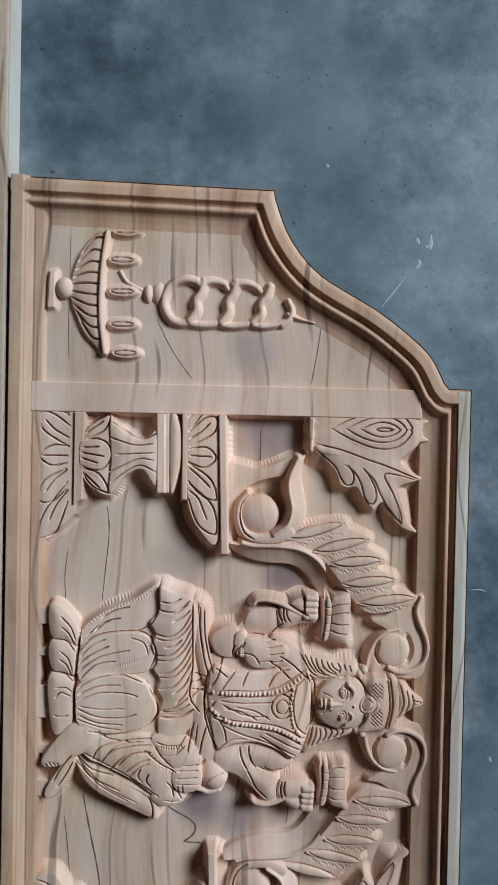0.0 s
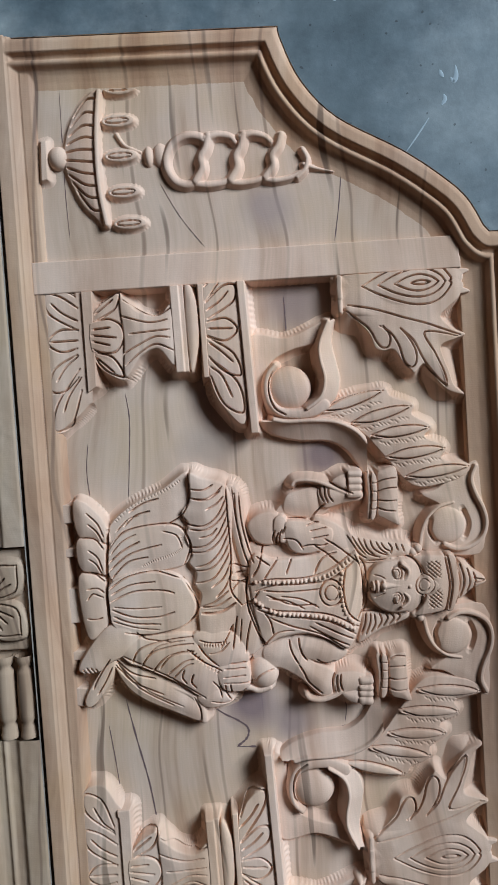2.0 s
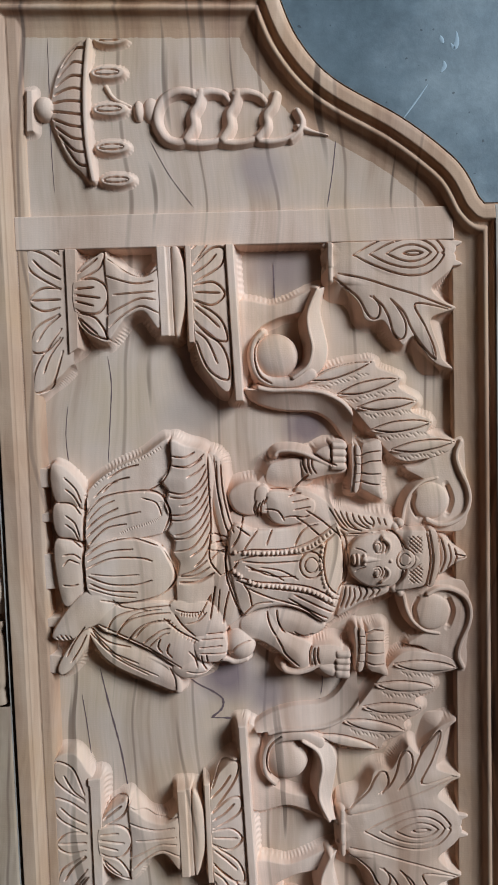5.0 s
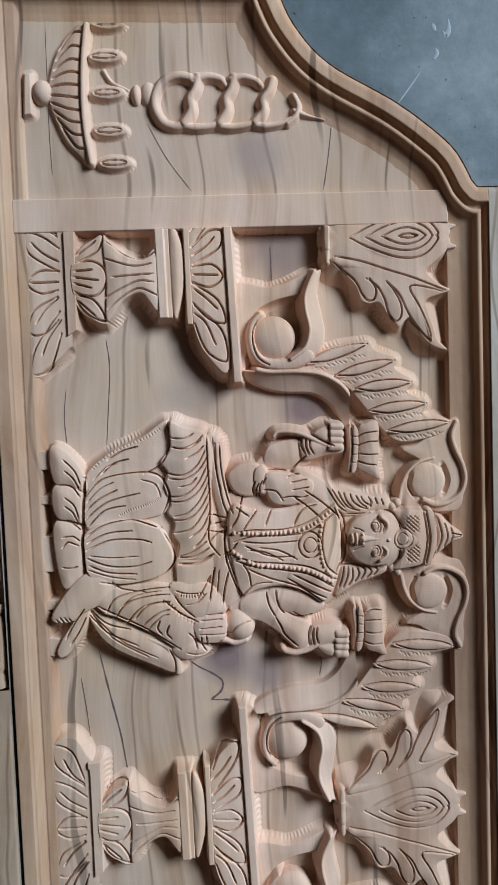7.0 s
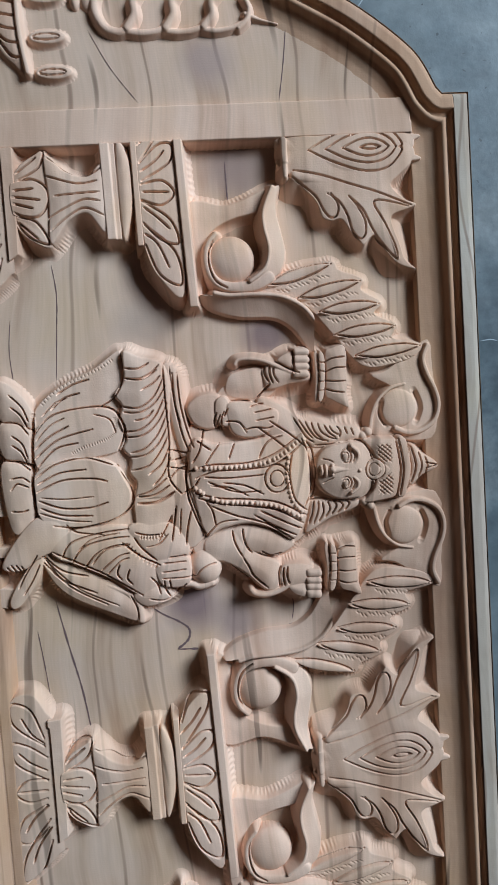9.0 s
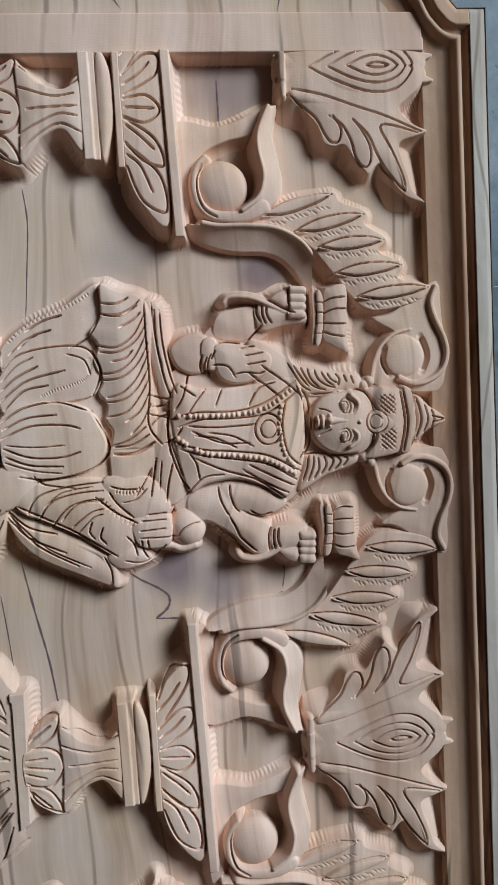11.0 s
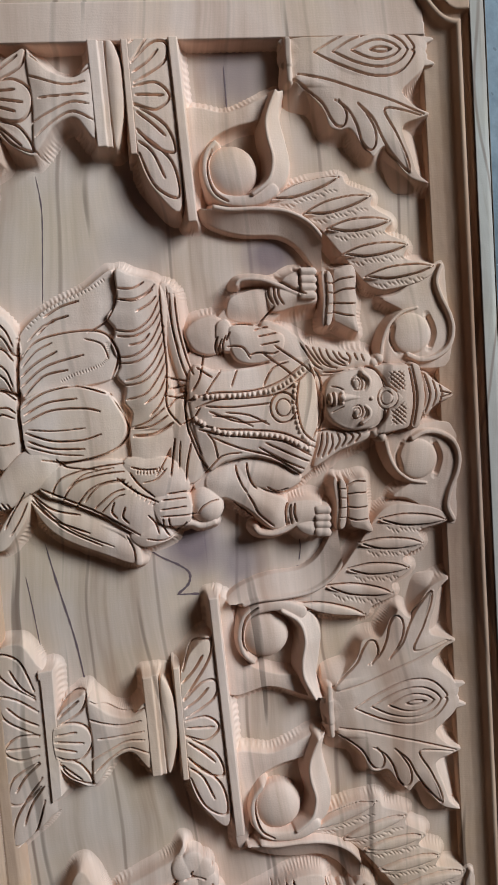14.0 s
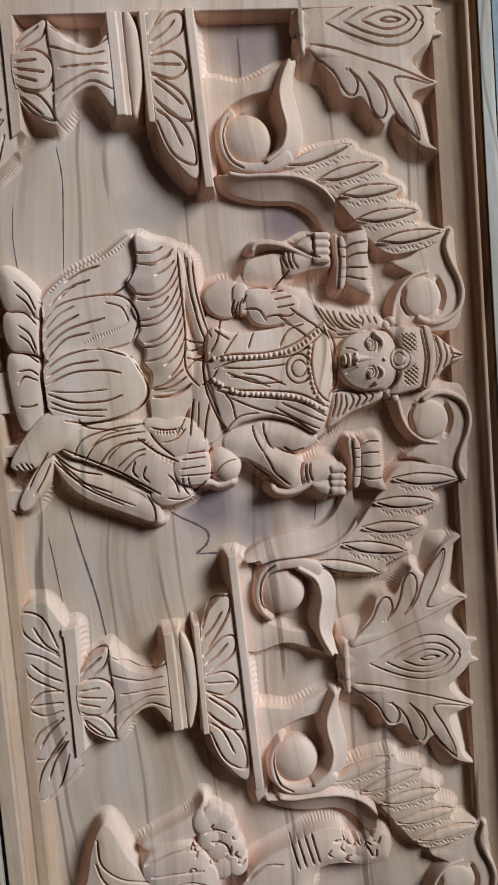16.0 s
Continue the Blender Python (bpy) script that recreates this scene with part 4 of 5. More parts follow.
    P([(69.3, -90.3), (75, -90.1), (80.3, -90.8), (82.5, -94.5), (80.4, -97.7), (74.6, -97.4), (69.4, -96.5)], -1.8, 1.6, 1.6, 4, wall=5)
    R([(20.6, -86.7), (24.1, -90.3), (34.5, -91.7), (46.6, -88.4), (57.9, -81.8), (68.8, -76.5), (75.6, -74.6)], 2.2, 2.2, -4.5, -1.8, roundness=2.0)
    P([(87.5, -53.5), (91, -51.9), (91.8, -73), (91.7, -92.2), (87.8, -91.8), (88.9, -72.7)], -7, 1.5, 0.5, 3, wall=5)
    P([(1.2, 83.2), (13.1, 97.3), (26.9, 102), (42.5, 100.4), (55.9, 92.6), (47.1, 81.4), (28.6, 74.8)], -11, 4, 3, 14)
    P([(92.5, 116.9), (95.8, 116.3), (97.2, 108.5), (96.1, 88.1), (93.6, 76.8), (89.8, 76.1), (92.4, 97.4)], -4.5, 1.0, 0.6, 4, wall=5)
    P([(98.1, 116.9), (103.9, 120.3), (111.1, 122.2), (115.3, 120.7), (116.8, 112.4), (115.8, 103.3), (116.2, 91.9), (115.1, 80.4), (116.4, 68.4), (109.8, 70.6), (101.5, 75.6), (96.5, 80), (98.4, 97.3)], -6, 1.6, 2.5, 9, wall=3.5)
    P([(92.7, -52.7), (96.5, -53.5), (98, -61.2), (97, -80.2), (94.5, -91), (90.1, -91.6), (92.6, -72.7)], -4.5, 1.0, 0.6, 4, wall=5)
    P([(99.7, -55.3), (106.6, -53), (114.9, -52.2), (115.3, -64.2), (115.6, -75.7), (116, -87.3), (118.4, -98.1), (109.3, -95.4), (99.8, -90.7), (99.2, -73.4)], -6, 1.6, 2.5, 9, wall=3.5)
    # lower hand and ball
    P([(-59.6, -51.8), (-33.5, -50.9), (-32.9, -74.3), (-52.8, -76.5), (-60.2, -66.6)], -1, 3, 2, 10)
    P([(-81.8, -82.6), (-68.2, -69.9), (-55.3, -73.2), (-46.9, -85.4), (-58.7, -91.7), (-73.3, -92.6)], -5, 4, 3, 12)
    bx, by = [(-18.3, -62.6)][0]
    D(bx, by, 15, 17, 0, -14)
    R([(-47.6, -76.3), (-31.9, -77), (-24.1, -80.1), (-13.5, -77.9)], 3, 3, -6)
    # neck, hair, face and tall crown
    P([(66.3, 30.1), (74.9, 32.8), (85.2, 31.2), (83.4, -2.1), (74.9, -9), (67.1, -4.7), (62.5, 14.2)], -7, 3, 2, 14, wall=3.2)
    P([(65.7, 62.9), (74.5, 59.6), (87.1, 57.1), (102.5, 53.4), (122.9, 49.4), (125.2, 38.1), (106.4, 36.5), (88.7, 34.8), (76.4, 36.5), (69.2, 50.7)], -5.5, 3, 3, 8, wall=2.4)
    P([(77.6, -9.2), (96.8, -8.7), (120.7, -12.2), (119.4, -18.8), (105.6, -24.4), (91.8, -29.1), (78.9, -36.6), (71.2, -38.9), (74.9, -24.1)], -5.5, 3, 3, 8, wall=2.4)
    P([(81.5, 14.7), (87.2, 30.1), (102, 37.4), (120.3, 37.6), (132.1, 28.2), (135.4, 9.7), (131.4, -3.3), (119.1, -10.7), (100.7, -10.9), (86.3, -1.3)], 1.5, 6, 6.5, 22)
    P([(126.1, 38.6), (147.1, 38.8), (156, 35.8), (158.2, 10.9), (154, -10.1), (142.3, -14.8), (124.8, -15.6), (134, -3.9), (137, 11.9), (133.7, 27.8)], -1, 4, 4, 16)
    P([(156.4, 37.2), (164.8, 35.3), (168, 10.3), (162.3, -10.7), (154.3, -11.9), (158.5, 10.7)], -0.5, 3, 2)
    P([(168.7, 29.7), (179.2, 22.9), (193.4, 11.7), (178.8, 4.3), (166.5, -3.1)], -5, 4, 3, 10)
    D(126.5, 42.1, 4.6, 4.6, -1.5, -8)
    D(131.5, 45.0, 4.6, 4.6, -1.5, -8)
    D(124.6, -15.2, 4.6, 4.6, -1.5, -8)
    D(130.2, -19.4, 4.6, 4.6, -1.5, -8)
    # cheeks, nose, lips, eyelids, brow jewel, breast medal
    R([(96.5, 15.5), (103.9, 15.4), (114.1, 14.3)], 3.0, 1.5, 11, 8.2, roundness=2.6)
    D(96.5, 15.5, 3.4, 3.2, 11.4, 5.5)
    D(96.3, 19.1, 1.9, 2.3, 9.4, 5.5)
    D(95.9, 11.9, 1.9, 2.3, 9.4, 5.5)
    D(90.5, 15.0, 2.0, 5.6, 9.2, 5.5)
    D(86.8, 15.2, 2.0, 4.4, 8.8, 5.5)
    D(108.6, 26.1, 4.4, 6.6, 9.6, 5.0)
    D(107.9, 3.8, 4.4, 6.6, 9.6, 5.0)
    R([(113.9, 34.4), (118.8, 29.5), (119, 24.1), (116, 19.7)], 1.5, 1.2, 8.8, 8.4, roundness=1.4)
    R([(114.4, 7.9), (118, 4), (117.3, -1.4), (111.9, -5.6)], 1.5, 1.2, 8.8, 8.4, roundness=1.4)
    P([(125.5, 13.2), (128.2, 20), (135, 21.9), (142.4, 17.2), (147.4, 11.8), (141.9, 7.1), (134.1, 3.9), (127.6, 6.1)], 2.6, 1.6, 0.4, 6, wall=3.2)
    P([(128.7, 13), (131.3, 17.4), (135.1, 17.6), (140, 12.3), (134.6, 7.5), (130.8, 8.2)], 3.6, 1.2, 0.4, 5, wall=3.2)
    P([(120.3, 38.5), (126.8, 35.8), (131.7, 29.1), (133.3, 21.6), (129.4, 19.9), (127.8, 27.4), (124.3, 32.7), (119.2, 35.4)], 1.0, 2, 1.2, 4, wall=3.2)
    P([(132.4, 4), (130.1, -4.3), (125, -10), (118.7, -11.9), (117.9, -8.6), (122.8, -6.1), (126.9, -1.3), (128.7, 5.6)], 1.0, 2, 1.2, 4, wall=3.2)
    D(*[(48.4, 11.1)][0], 10, 11.5, 6.5, 0, power=0.35)
    # ---- incised lines ----
    G = r.groove
    for g in ([(-172.8, 96.9), (-163.2, 86.3), (-158.7, 74.2)], [(-171.8, 86.6), (-164.6, 79.6), (-160, 69.1)], [(-180.1, 74.1), (-167.5, 72.5), (-159.3, 62.9)], [(-172.6, 62.4), (-164.8, 55.3), (-161.3, 43.3)],
              [(-172.9, 54.6), (-166.1, 48.7), (-162.5, 39.7)], [(-180.7, 42), (-169.1, 39.4), (-159.3, 31.7)], [(-176.4, 26.2), (-167.2, 26.9), (-161.3, 22.5)], [(-176.9, 16.9), (-171.5, 21.9), (-162.5, 18.3)],
              [(-177.8, -1.4), (-169.7, -2.2), (-164.5, -0.9)], [(-160.2, -40.5), (-171.3, -55.8), (-178.1, -68.2)], [(-159.7, -49.5), (-166.5, -62.4), (-174.3, -73.7)]):
        G(g, 0.8, 1.6)
    G([(-154.7, 79.3), (-157, 52.6), (-158.6, 21.5), (-157.8, -4.6)], 1.6, 4)
    for g in ([(-154.2, 62.7), (-139.2, 77.6), (-108.3, 82.6), (-87.9, 79.7), (-78.4, 62.2), (-85.3, 44.2)], [(-156, 25.4), (-138.6, 36.1), (-112.8, 39.7), (-88.9, 31.9)], [(-87.4, 31.8), (-78.3, 13.6), (-75.8, -0.7), (-90.3, -13.2), (-120.6, -19.2), (-143.6, -16)],
              [(-133.4, 95.3), (-120.3, 102.6), (-106.3, 106.2)], [(-139.1, 82.6), (-128.5, 91.5), (-115, 95.1)], [(-154.8, 49.7), (-142.6, 59.6), (-125.8, 67.7)], [(-155.2, 42), (-135.1, 56.7), (-105.5, 63.8)], [(-154, 34.1), (-138, 49), (-118.8, 52.9)],
              [(-153.8, 20.5), (-136.1, 28.5), (-113.5, 30.2)], [(-155.2, 13.7), (-133.8, 22.2), (-108.2, 22.1), (-96.5, 19)], [(-154.3, 6.1), (-134.7, -1.5), (-111.7, -2.6), (-97.2, 1)], [(-152.8, -0.4), (-135.2, -7.5), (-111.1, -9.6)],
              [(-155.5, -44.7), (-136, -69.6), (-104.6, -88.7)], [(-155.7, -48.4), (-140.9, -64), (-113.5, -77.6)], [(-156.4, -42.1), (-140.5, -56.1), (-120.1, -62.4)]):
        G(g, 0.9, 1.9)
    # folds of the skirt
    for g in ([(-75.4, 105.2), (-63.7, 103.7), (-53.2, 107.9), (-46.3, 114.4)], [(-74.5, 113.4), (-63.3, 112.4), (-54.4, 116.7)], [(-80.5, 81.7), (-64.7, 79.5), (-51.4, 88.8), (-42.6, 105)], [(-77.6, 76.4), (-63.3, 75.8), (-50.6, 83.6), (-41.9, 96.7)],
              [(-79.3, 59.9), (-64.9, 60.9), (-52.1, 71.2), (-42.2, 89.5)], [(-78.5, 55.2), (-63, 56.1), (-50.3, 66), (-41.4, 81.7)], [(-73.9, 41.5), (-62.5, 44.6), (-50.7, 56.1), (-41.2, 74.9)], [(-76.1, 37.9), (-61.7, 39.4), (-49.9, 49.3), (-41, 65.6)],
              [(-74.6, 26.4), (-60, 29.9), (-49.2, 42), (-41.4, 56.3)], [(-60.3, 22.6), (-49.6, 30.5), (-41.8, 45.3)], [(-57, 13.1), (-49, 21.1), (-41.7, 34.9)], [(-72.4, 4.3), (-59.8, 8), (-44.9, 18.8)], [(-71.6, -2), (-55, -1.7), (-40.2, 6.1)],
              [(-61.5, 94.3), (-52.1, 99.1), (-45.7, 105.1)], [(-68.7, 68.8), (-59.4, 70.5), (-53, 76.4)]):
        G(g, 0.9, 1.5)
    for g in ([(-42.7, 115.3), (-42.4, 84.3), (-41.7, 47.9), (-43.8, 19.3), (-34.1, 3.2)], [(-35.3, 107.2), (-34.3, 78.7), (-29.6, 52.5), (-25, 39.3)], [(-31.2, 107.1), (-30.1, 81.1), (-25.8, 57.6), (-21.2, 42.8)],
              [(-72.9, 3.3), (-57.4, 4.2), (-44.2, 11.5)], [(-71.6, -3), (-55.1, -2.7), (-40.3, 5)], [(-139.5, -44.6), (-131.2, -31.8), (-107.7, -25.6), (-81.8, -23.6)], [(-132, -50.2), (-121.1, -36.5), (-101.8, -31.1), (-82.1, -29.9)],
              [(-122, -56), (-111.1, -43.3), (-97.9, -37.6), (-83.4, -36.2)], [(-87.5, -34.9), (-72.4, -47.8), (-57.2, -56.5)], [(-146.9, -39), (-124.3, -50.6), (-103.1, -62.2), (-73.9, -82.2)], [(-91.5, -54.1), (-93.9, -61.4), (-90.4, -66.9)], [(-83.3, -58.7), (-85.7, -66), (-81.8, -71.5)],
              [(-29, 29.1), (-28.9, 2.9), (-22, -21.1), (-15.6, -32)], [(-26.3, 31.6), (-29.5, 16.1), (-28.2, -5)], [(-39.7, -7.4), (-43, -25.7), (-45, -36.2)], [(-26.8, -10.6), (-31, -26.2), (-33.2, -41)]):
        G(g, 0.9, 1.8)
    # extra folds, hems and toes
    for g in ([(-77.6, 128.8), (-76.5, 106.1), (-84.9, 89.9), (-100.7, 81.2)], [(-83.8, 78.1), (-78.2, 64.9), (-77.6, 54.5)], [(-74.9, 105.1), (-61.2, 103), (-48.1, 110.3)], [(-114.1, -51.4), (-102.2, -39.8), (-82.5, -37.6)], [(-108.3, -58.6), (-93.2, -47.1), (-82.7, -43.9)],
              [(-75.7, -27), (-66.5, -29.6), (-55.1, -30.1)], [(-77, -31.7), (-71.1, -41), (-59.6, -52.1)], [(-42.9, 17.9), (-35.9, 24.4), (-28, 26.7)], [(-40.7, 32.4), (-28.8, 34.5)], [(-41.9, 41.9), (-27.6, 38.1)], [(-42.5, 27.1), (-29.2, 23.9)],
              [(-17.4, -36.9), (-3.9, -24.3), (11.8, -22.4)], [(-33, 3.6), (-23.6, 8.4), (-18.1, 16)], [(-185.7, -48.9), (-182.8, -53.2)], [(-182, -47), (-179.2, -52.3)], [(-177.9, -47.2), (-175.1, -52.5)], [(-173.9, -48.4), (-171.6, -53.2)],
              [(-133.2, -16.2), (-125.8, -22.9), (-102.7, -27.1)], [(31.9, -52.8), (39.6, -56.9), (48.6, -55.2)], [(-65.5, -67), (-60.5, -73.7), (-58.3, -82.3)], [(75.8, 41.2), (81.8, 30.5), (82, -0.9), (75.4, -11.1)],
              [(71.9, 43.8), (77.7, 27.9), (78, -0.9), (71.3, -14.8)], [(0.9, 44.3), (-7.2, 34.3), (-12.6, 26.8)], [(13.7, 43.8), (8.2, 31.1)], [(-6.7, -25.7), (-8.9, -12.5), (-13.7, -4.5)], [(-8.2, 8.6), (7.2, 6.3), (22.5, -1.7)], [(2.2, 10.7), (20.2, 7.3), (35.5, -1.2)]):
        G(g, 0.8, 1.6)
    # small ticks along the hems
    for line in ([(-72.8, -30.3), (-61.4, -31.9), (-49.9, -29.3)], [(-84.4, -35.4), (-72.5, -48.6), (-58.4, -58.9)]):
        s = spline(line, n=5)
        for k in range(1, len(s) - 1):
            d = s[k + 1] - s[k - 1]
            n = np.array((-d[1], d[0])) / np.hypot(*d)
            G([s[k] - n * 1.8, s[k] + n * 1.8], 0.8, 0.55, curve=False)
    for g in ([(-152.2, 8.6), (-131.8, 6.2), (-108.7, 6.7)], [(-154, -4.6), (-132.8, -11.8), (-112.4, -14.8)], [(-152.7, 57.6), (-142, 68.5), (-128.9, 74.7)], [(-147, 77.8), (-136.3, 87.7), (-125.9, 91.4)], [(-103.4, 76.2), (-90.8, 71.5), (-86.2, 59.9)],
              [(-37.2, 112.4), (-35.2, 83.9), (-30.8, 63)], [(-30.8, 21.4), (-26.4, 0.2), (-19.4, -21.2)], [(-35.6, -9.9), (-38, -30.9)], [(-56.4, -35.3), (-49.7, -25.1), (-44.1, -14.8)],
              [(-66.9, -40.1), (-56.5, -38), (-48.4, -30.4)], [(-153, -47.5), (-128.3, -72.6), (-95.3, -90.3)], [(-84.5, -82.8), (-79.7, -93.7), (-79.1, -104.5)], [(-126.4, -39.9), (-113.1, -30), (-89.7, -26.4)], [(-103.2, -62.5), (-90.8, -50.9), (-82.9, -48.1)]):
        G(g, 0.7, 1.3)
    for line in ([(-124.1, 43.4), (-113.5, 48.1), (-100, 51.7), (-89.4, 56.4), (-85.2, 64.2), (-85.8, 73.2)], [(-147.6, 85.5), (-133.5, 97.9), (-115.3, 106.6), (-97.2, 113.5), (-83.4, 121.6)]):
        q = spline(line, n=6)
        for k in range(1, len(q) - 1):
            d = q[k + 1] - q[k - 1]
            n = np.array((-d[1], d[0])) / np.hypot(*d)
            G([q[k] - n * 0.4, q[k] + n * 2.2], 0.6, 0.3, curve=False)
    # torso strings and folds
    for g in ([(-25.7, 22.3), (-7.5, 26.7), (23.4, 26.4), (46.9, 32.2), (71.7, 47.8)], [(-20.8, 15.9), (-2.6, 21.3), (25.8, 21.1), (49.2, 24.3), (74.6, 41.4)], [(-22.7, 4), (-3.4, -2.1), (22.4, -4.8), (48.2, -9.6), (73.8, -23.9)],
              [(-19.8, -1.3), (-3.5, -6.3), (24.8, -11.2), (48, -16.4), (69.5, -30)], [(-13, 16.6), (7.5, 14.6), (38.6, 15.4)], [(-10.6, 12.3), (12.3, 2.4), (33, 1.5)], [(33.9, 30.1), (42, 42.8), (55.1, 47.4)],
              [(-8.7, -8.9), (11.6, -18.7), (37.3, -27.8), (58.8, -42.5)], [(27.2, -19.4), (45.1, -30.8), (62.1, -39.5)], [(32.5, -16), (50.4, -25.7), (67.4, -34.4)], [(62.4, 31.5), (59.3, 13.4), (62.8, -7.7), (72.9, -18.6)],
              [(45.3, 60.7), (60.5, 49.7), (75.7, 36)], [(34.8, 55.9), (47.4, 46), (57.5, 36.8)], [(-11.5, 57.8), (-16.3, 39.9), (-22.8, 29.8)], [(-18, 47.7), (-7, 39.5)]):
        G(g, 0.9, 1.7)
    # beads along the strings
    for line in ([(-24, 24.8), (-7.6, 24.1), (23.3, 23.8), (48.3, 28.5), (73.2, 45.1)], [(-24.6, 9.3), (-3.4, -4.2), (24.9, -8.1), (48.1, -13.3), (71.7, -27)], [(59.8, 31.6), (57.2, 13.5), (60.7, -8.6), (71.8, -22.8)]):
        s = spline(line, n=16)
        gone = np.cumsum(np.hypot(*np.diff(s, axis=0).T))
        for k in range(1, int(gone[-1] / 4.2)):
            q = s[int(np.searchsorted(gone, k * 4.2))]
            i, j = int(np.searchsorted(r.xs, q[0])), int(np.searchsorted(r.ys, q[1]))
            h = float(r.h[i, j])
            D(q[0], q[1], 1.9, 2.3, h + 2.2, h - 0.8)
    G(arc(*[(48.3, 11.3)][0], 10.5, 12, 0, 360, 30), 0.8, 2.0, curve=False)
    G(arc(*[(48.3, 11.3)][0], 6, 7, 0, 360, 24), 0.6, 1.2, curve=False)
    # hands: fingers, bangles
    for g in ([(29.8, 74), (35, 75.5), (40.5, 76.1)],
              [(32.7, 68.9), (40.1, 69.8), (48.1, 71.2)],
              [(34.1, 62), (41.6, 62.9), (48.6, 63.9)],
              [(23.5, 54.5), (32.4, 56.2), (42.9, 54.7), (47.6, 56.2)],
              [(8, 62.6), (13.9, 62.7), (19.3, 61.1), (22.7, 56.8), (24.8, 52.6)],
              [(3.4, 68.7), (1.1, 62.6), (1.7, 57.1)],
              [(6.7, 71.2), (4, 64.2), (4.4, 56.1)],):
        G(g, 0.8, 1.7)
    for g in ([(0.3, 70.7), (-2, 63.6), (-1, 58.2)],
              [(10.1, 73.7), (6.9, 67.6)],
              [(13.2, 79.9), (21.5, 80.3), (29.7, 79)],):
        G(g, 0.8, 1.7)
    for g in ([(44.6, 108.5), (44.1, 101.3), (47, 94.8)],
              [(48.7, 107.8), (48.3, 100.6), (50.6, 93.7)],
              [(51.9, 106.3), (51.9, 100), (55.3, 93.9)],
              [(54.5, 111.6), (63.4, 105.7), (73.4, 100.7)],
              [(35.9, 80.9), (41.8, 86.5), (47.7, 92.1)],
              [(69.5, 121.3), (69.3, 110), (69.7, 100.9)],
              [(86.1, 117.3), (86.8, 104.6), (85.1, 91)],):
        G(g, 0.9, 2.0)
    for g in ([(7.2, -33.1), (8.5, -41.6), (11.7, -49.8), (14.7, -55.2)],
              [(16.2, -31.9), (16.6, -39.4), (19.3, -48), (22.8, -53)],
              [(15.5, -57.1), (20.1, -66), (23.8, -74.3), (35, -85.2)],
              [(3.4, -62.3), (12.2, -71), (22.1, -79.3)],
              [(47.9, -67.3), (45.7, -73.7), (45.9, -85.6)],
              [(50.2, -69.3), (49.3, -76.4), (50.2, -84.5)],
              [(53.6, -68.7), (52.6, -76.2), (54.2, -83)],):
        G(g, 0.9, 2.0)
    for g in ([(-48.7, -50.8), (-41.4, -50.4), (-34.5, -50)],
              [(-53.6, -55.5), (-44.5, -55.3), (-34.8, -55.1)],
              [(-55.1, -63.2), (-45, -62.6), (-35.3, -62)],
              [(-55.1, -68.8), (-43.6, -68.8), (-25.2, -69.3)],
              [(-26.1, -69.3), (-22.1, -64), (-15.4, -60.4), (-8.8, -59.5)],
              [(-54.3, -70.7), (-53.5, -79.1), (-50.3, -85)],
              [(-49.7, -70.1), (-48.4, -78.6), (-44.7, -84.5)],):
        G(g, 0.8, 1.7)
    for g in ([(-67.8, -86.3), (-56.5, -88.6), (-45.7, -85.4), (-38.8, -78.5), (-35.8, -75)],):
        G(g, 0.8, 1.7)
    for g in ([(96.1, 107.6), (102.9, 110.9), (114.3, 112.2)],
              [(96.6, 99.4), (104.8, 102.6), (114.7, 103)],
              [(96.2, 92.6), (104.2, 91.3), (114.1, 91.2)],
              [(95.4, 85.8), (103.7, 82.6), (112.6, 81.2)],):
        G(g, 0.8, 1.7)
    for g in ([(91.9, 108.7), (96.6, 108)],
              [(92, 101), (96.6, 100.3)],
              [(91.5, 91.9), (96.2, 91.7)],
              [(90.6, 84.2), (95.3, 84.4)],
              [(92.2, -59.7), (97.4, -60.1)],
              [(92.2, -67.3), (97.5, -67.8)],
              [(91.8, -75.9), (97.1, -75.8)],
              [(90.9, -83.9), (96.2, -83.9)],):
        G(g, 0.6, 1.2)
    for g in ([(99, -57.9), (105.9, -54.6), (114.1, -55.3)],
              [(98.6, -65), (105.9, -64.1), (114.6, -64.8)],
              [(98.1, -75.4), (106.2, -76.6), (115, -76.3)],
              [(97.1, -84.4), (105.7, -87.1), (115.4, -86.9)],):
        G(g, 0.8, 1.7)
    # face
    for g in (
              [(89, 20.1), (89.2, 15.1), (88.4, 9.2)],
              [(85.2, 19), (85.5, 15.3), (84.8, 11.7)],
              
              [(104.4, 29.5), (107.8, 32.1), (111.9, 30), (113.1, 25.4), (111, 20.9), (105.9, 21.3)],
              [(106.3, 29), (109.1, 29.7), (110.8, 26), (108.7, 22.5)],
              [(104.2, 7.2), (108.9, 8.8), (112, 4.4), (110.8, -0.5), (106, -2), (103.4, 1.4)],):
        G(g, 0.65, 0.75)
    for g in ([(105.5, 5.3), (108.4, 6.5), (109.6, 3.2), (107.6, 0.2)],
              [(114.8, 31.2), (116.4, 26.1), (114.3, 20.7)],
              [(113.6, 7.1), (115.2, 2.4), (112.6, -2.9)],
              [(88.4, 25.1), (93.9, 23.9), (97.5, 21.8)],
              [(88.1, 4.2), (92.9, 6.6), (96.8, 8.6)],):
        G(g, 0.65, 0.75)
    for g in ([(119.4, 39), (125.9, 36.8), (130.8, 30), (132.8, 21.6)],
              [(131.9, 3.5), (130, -5.2), (124.5, -10.9), (118.6, -12.8)],):
        G(g, 1.3, 2.4)
    D(119.7, 13.5, 2.0, 2.0, 9.8, 6)
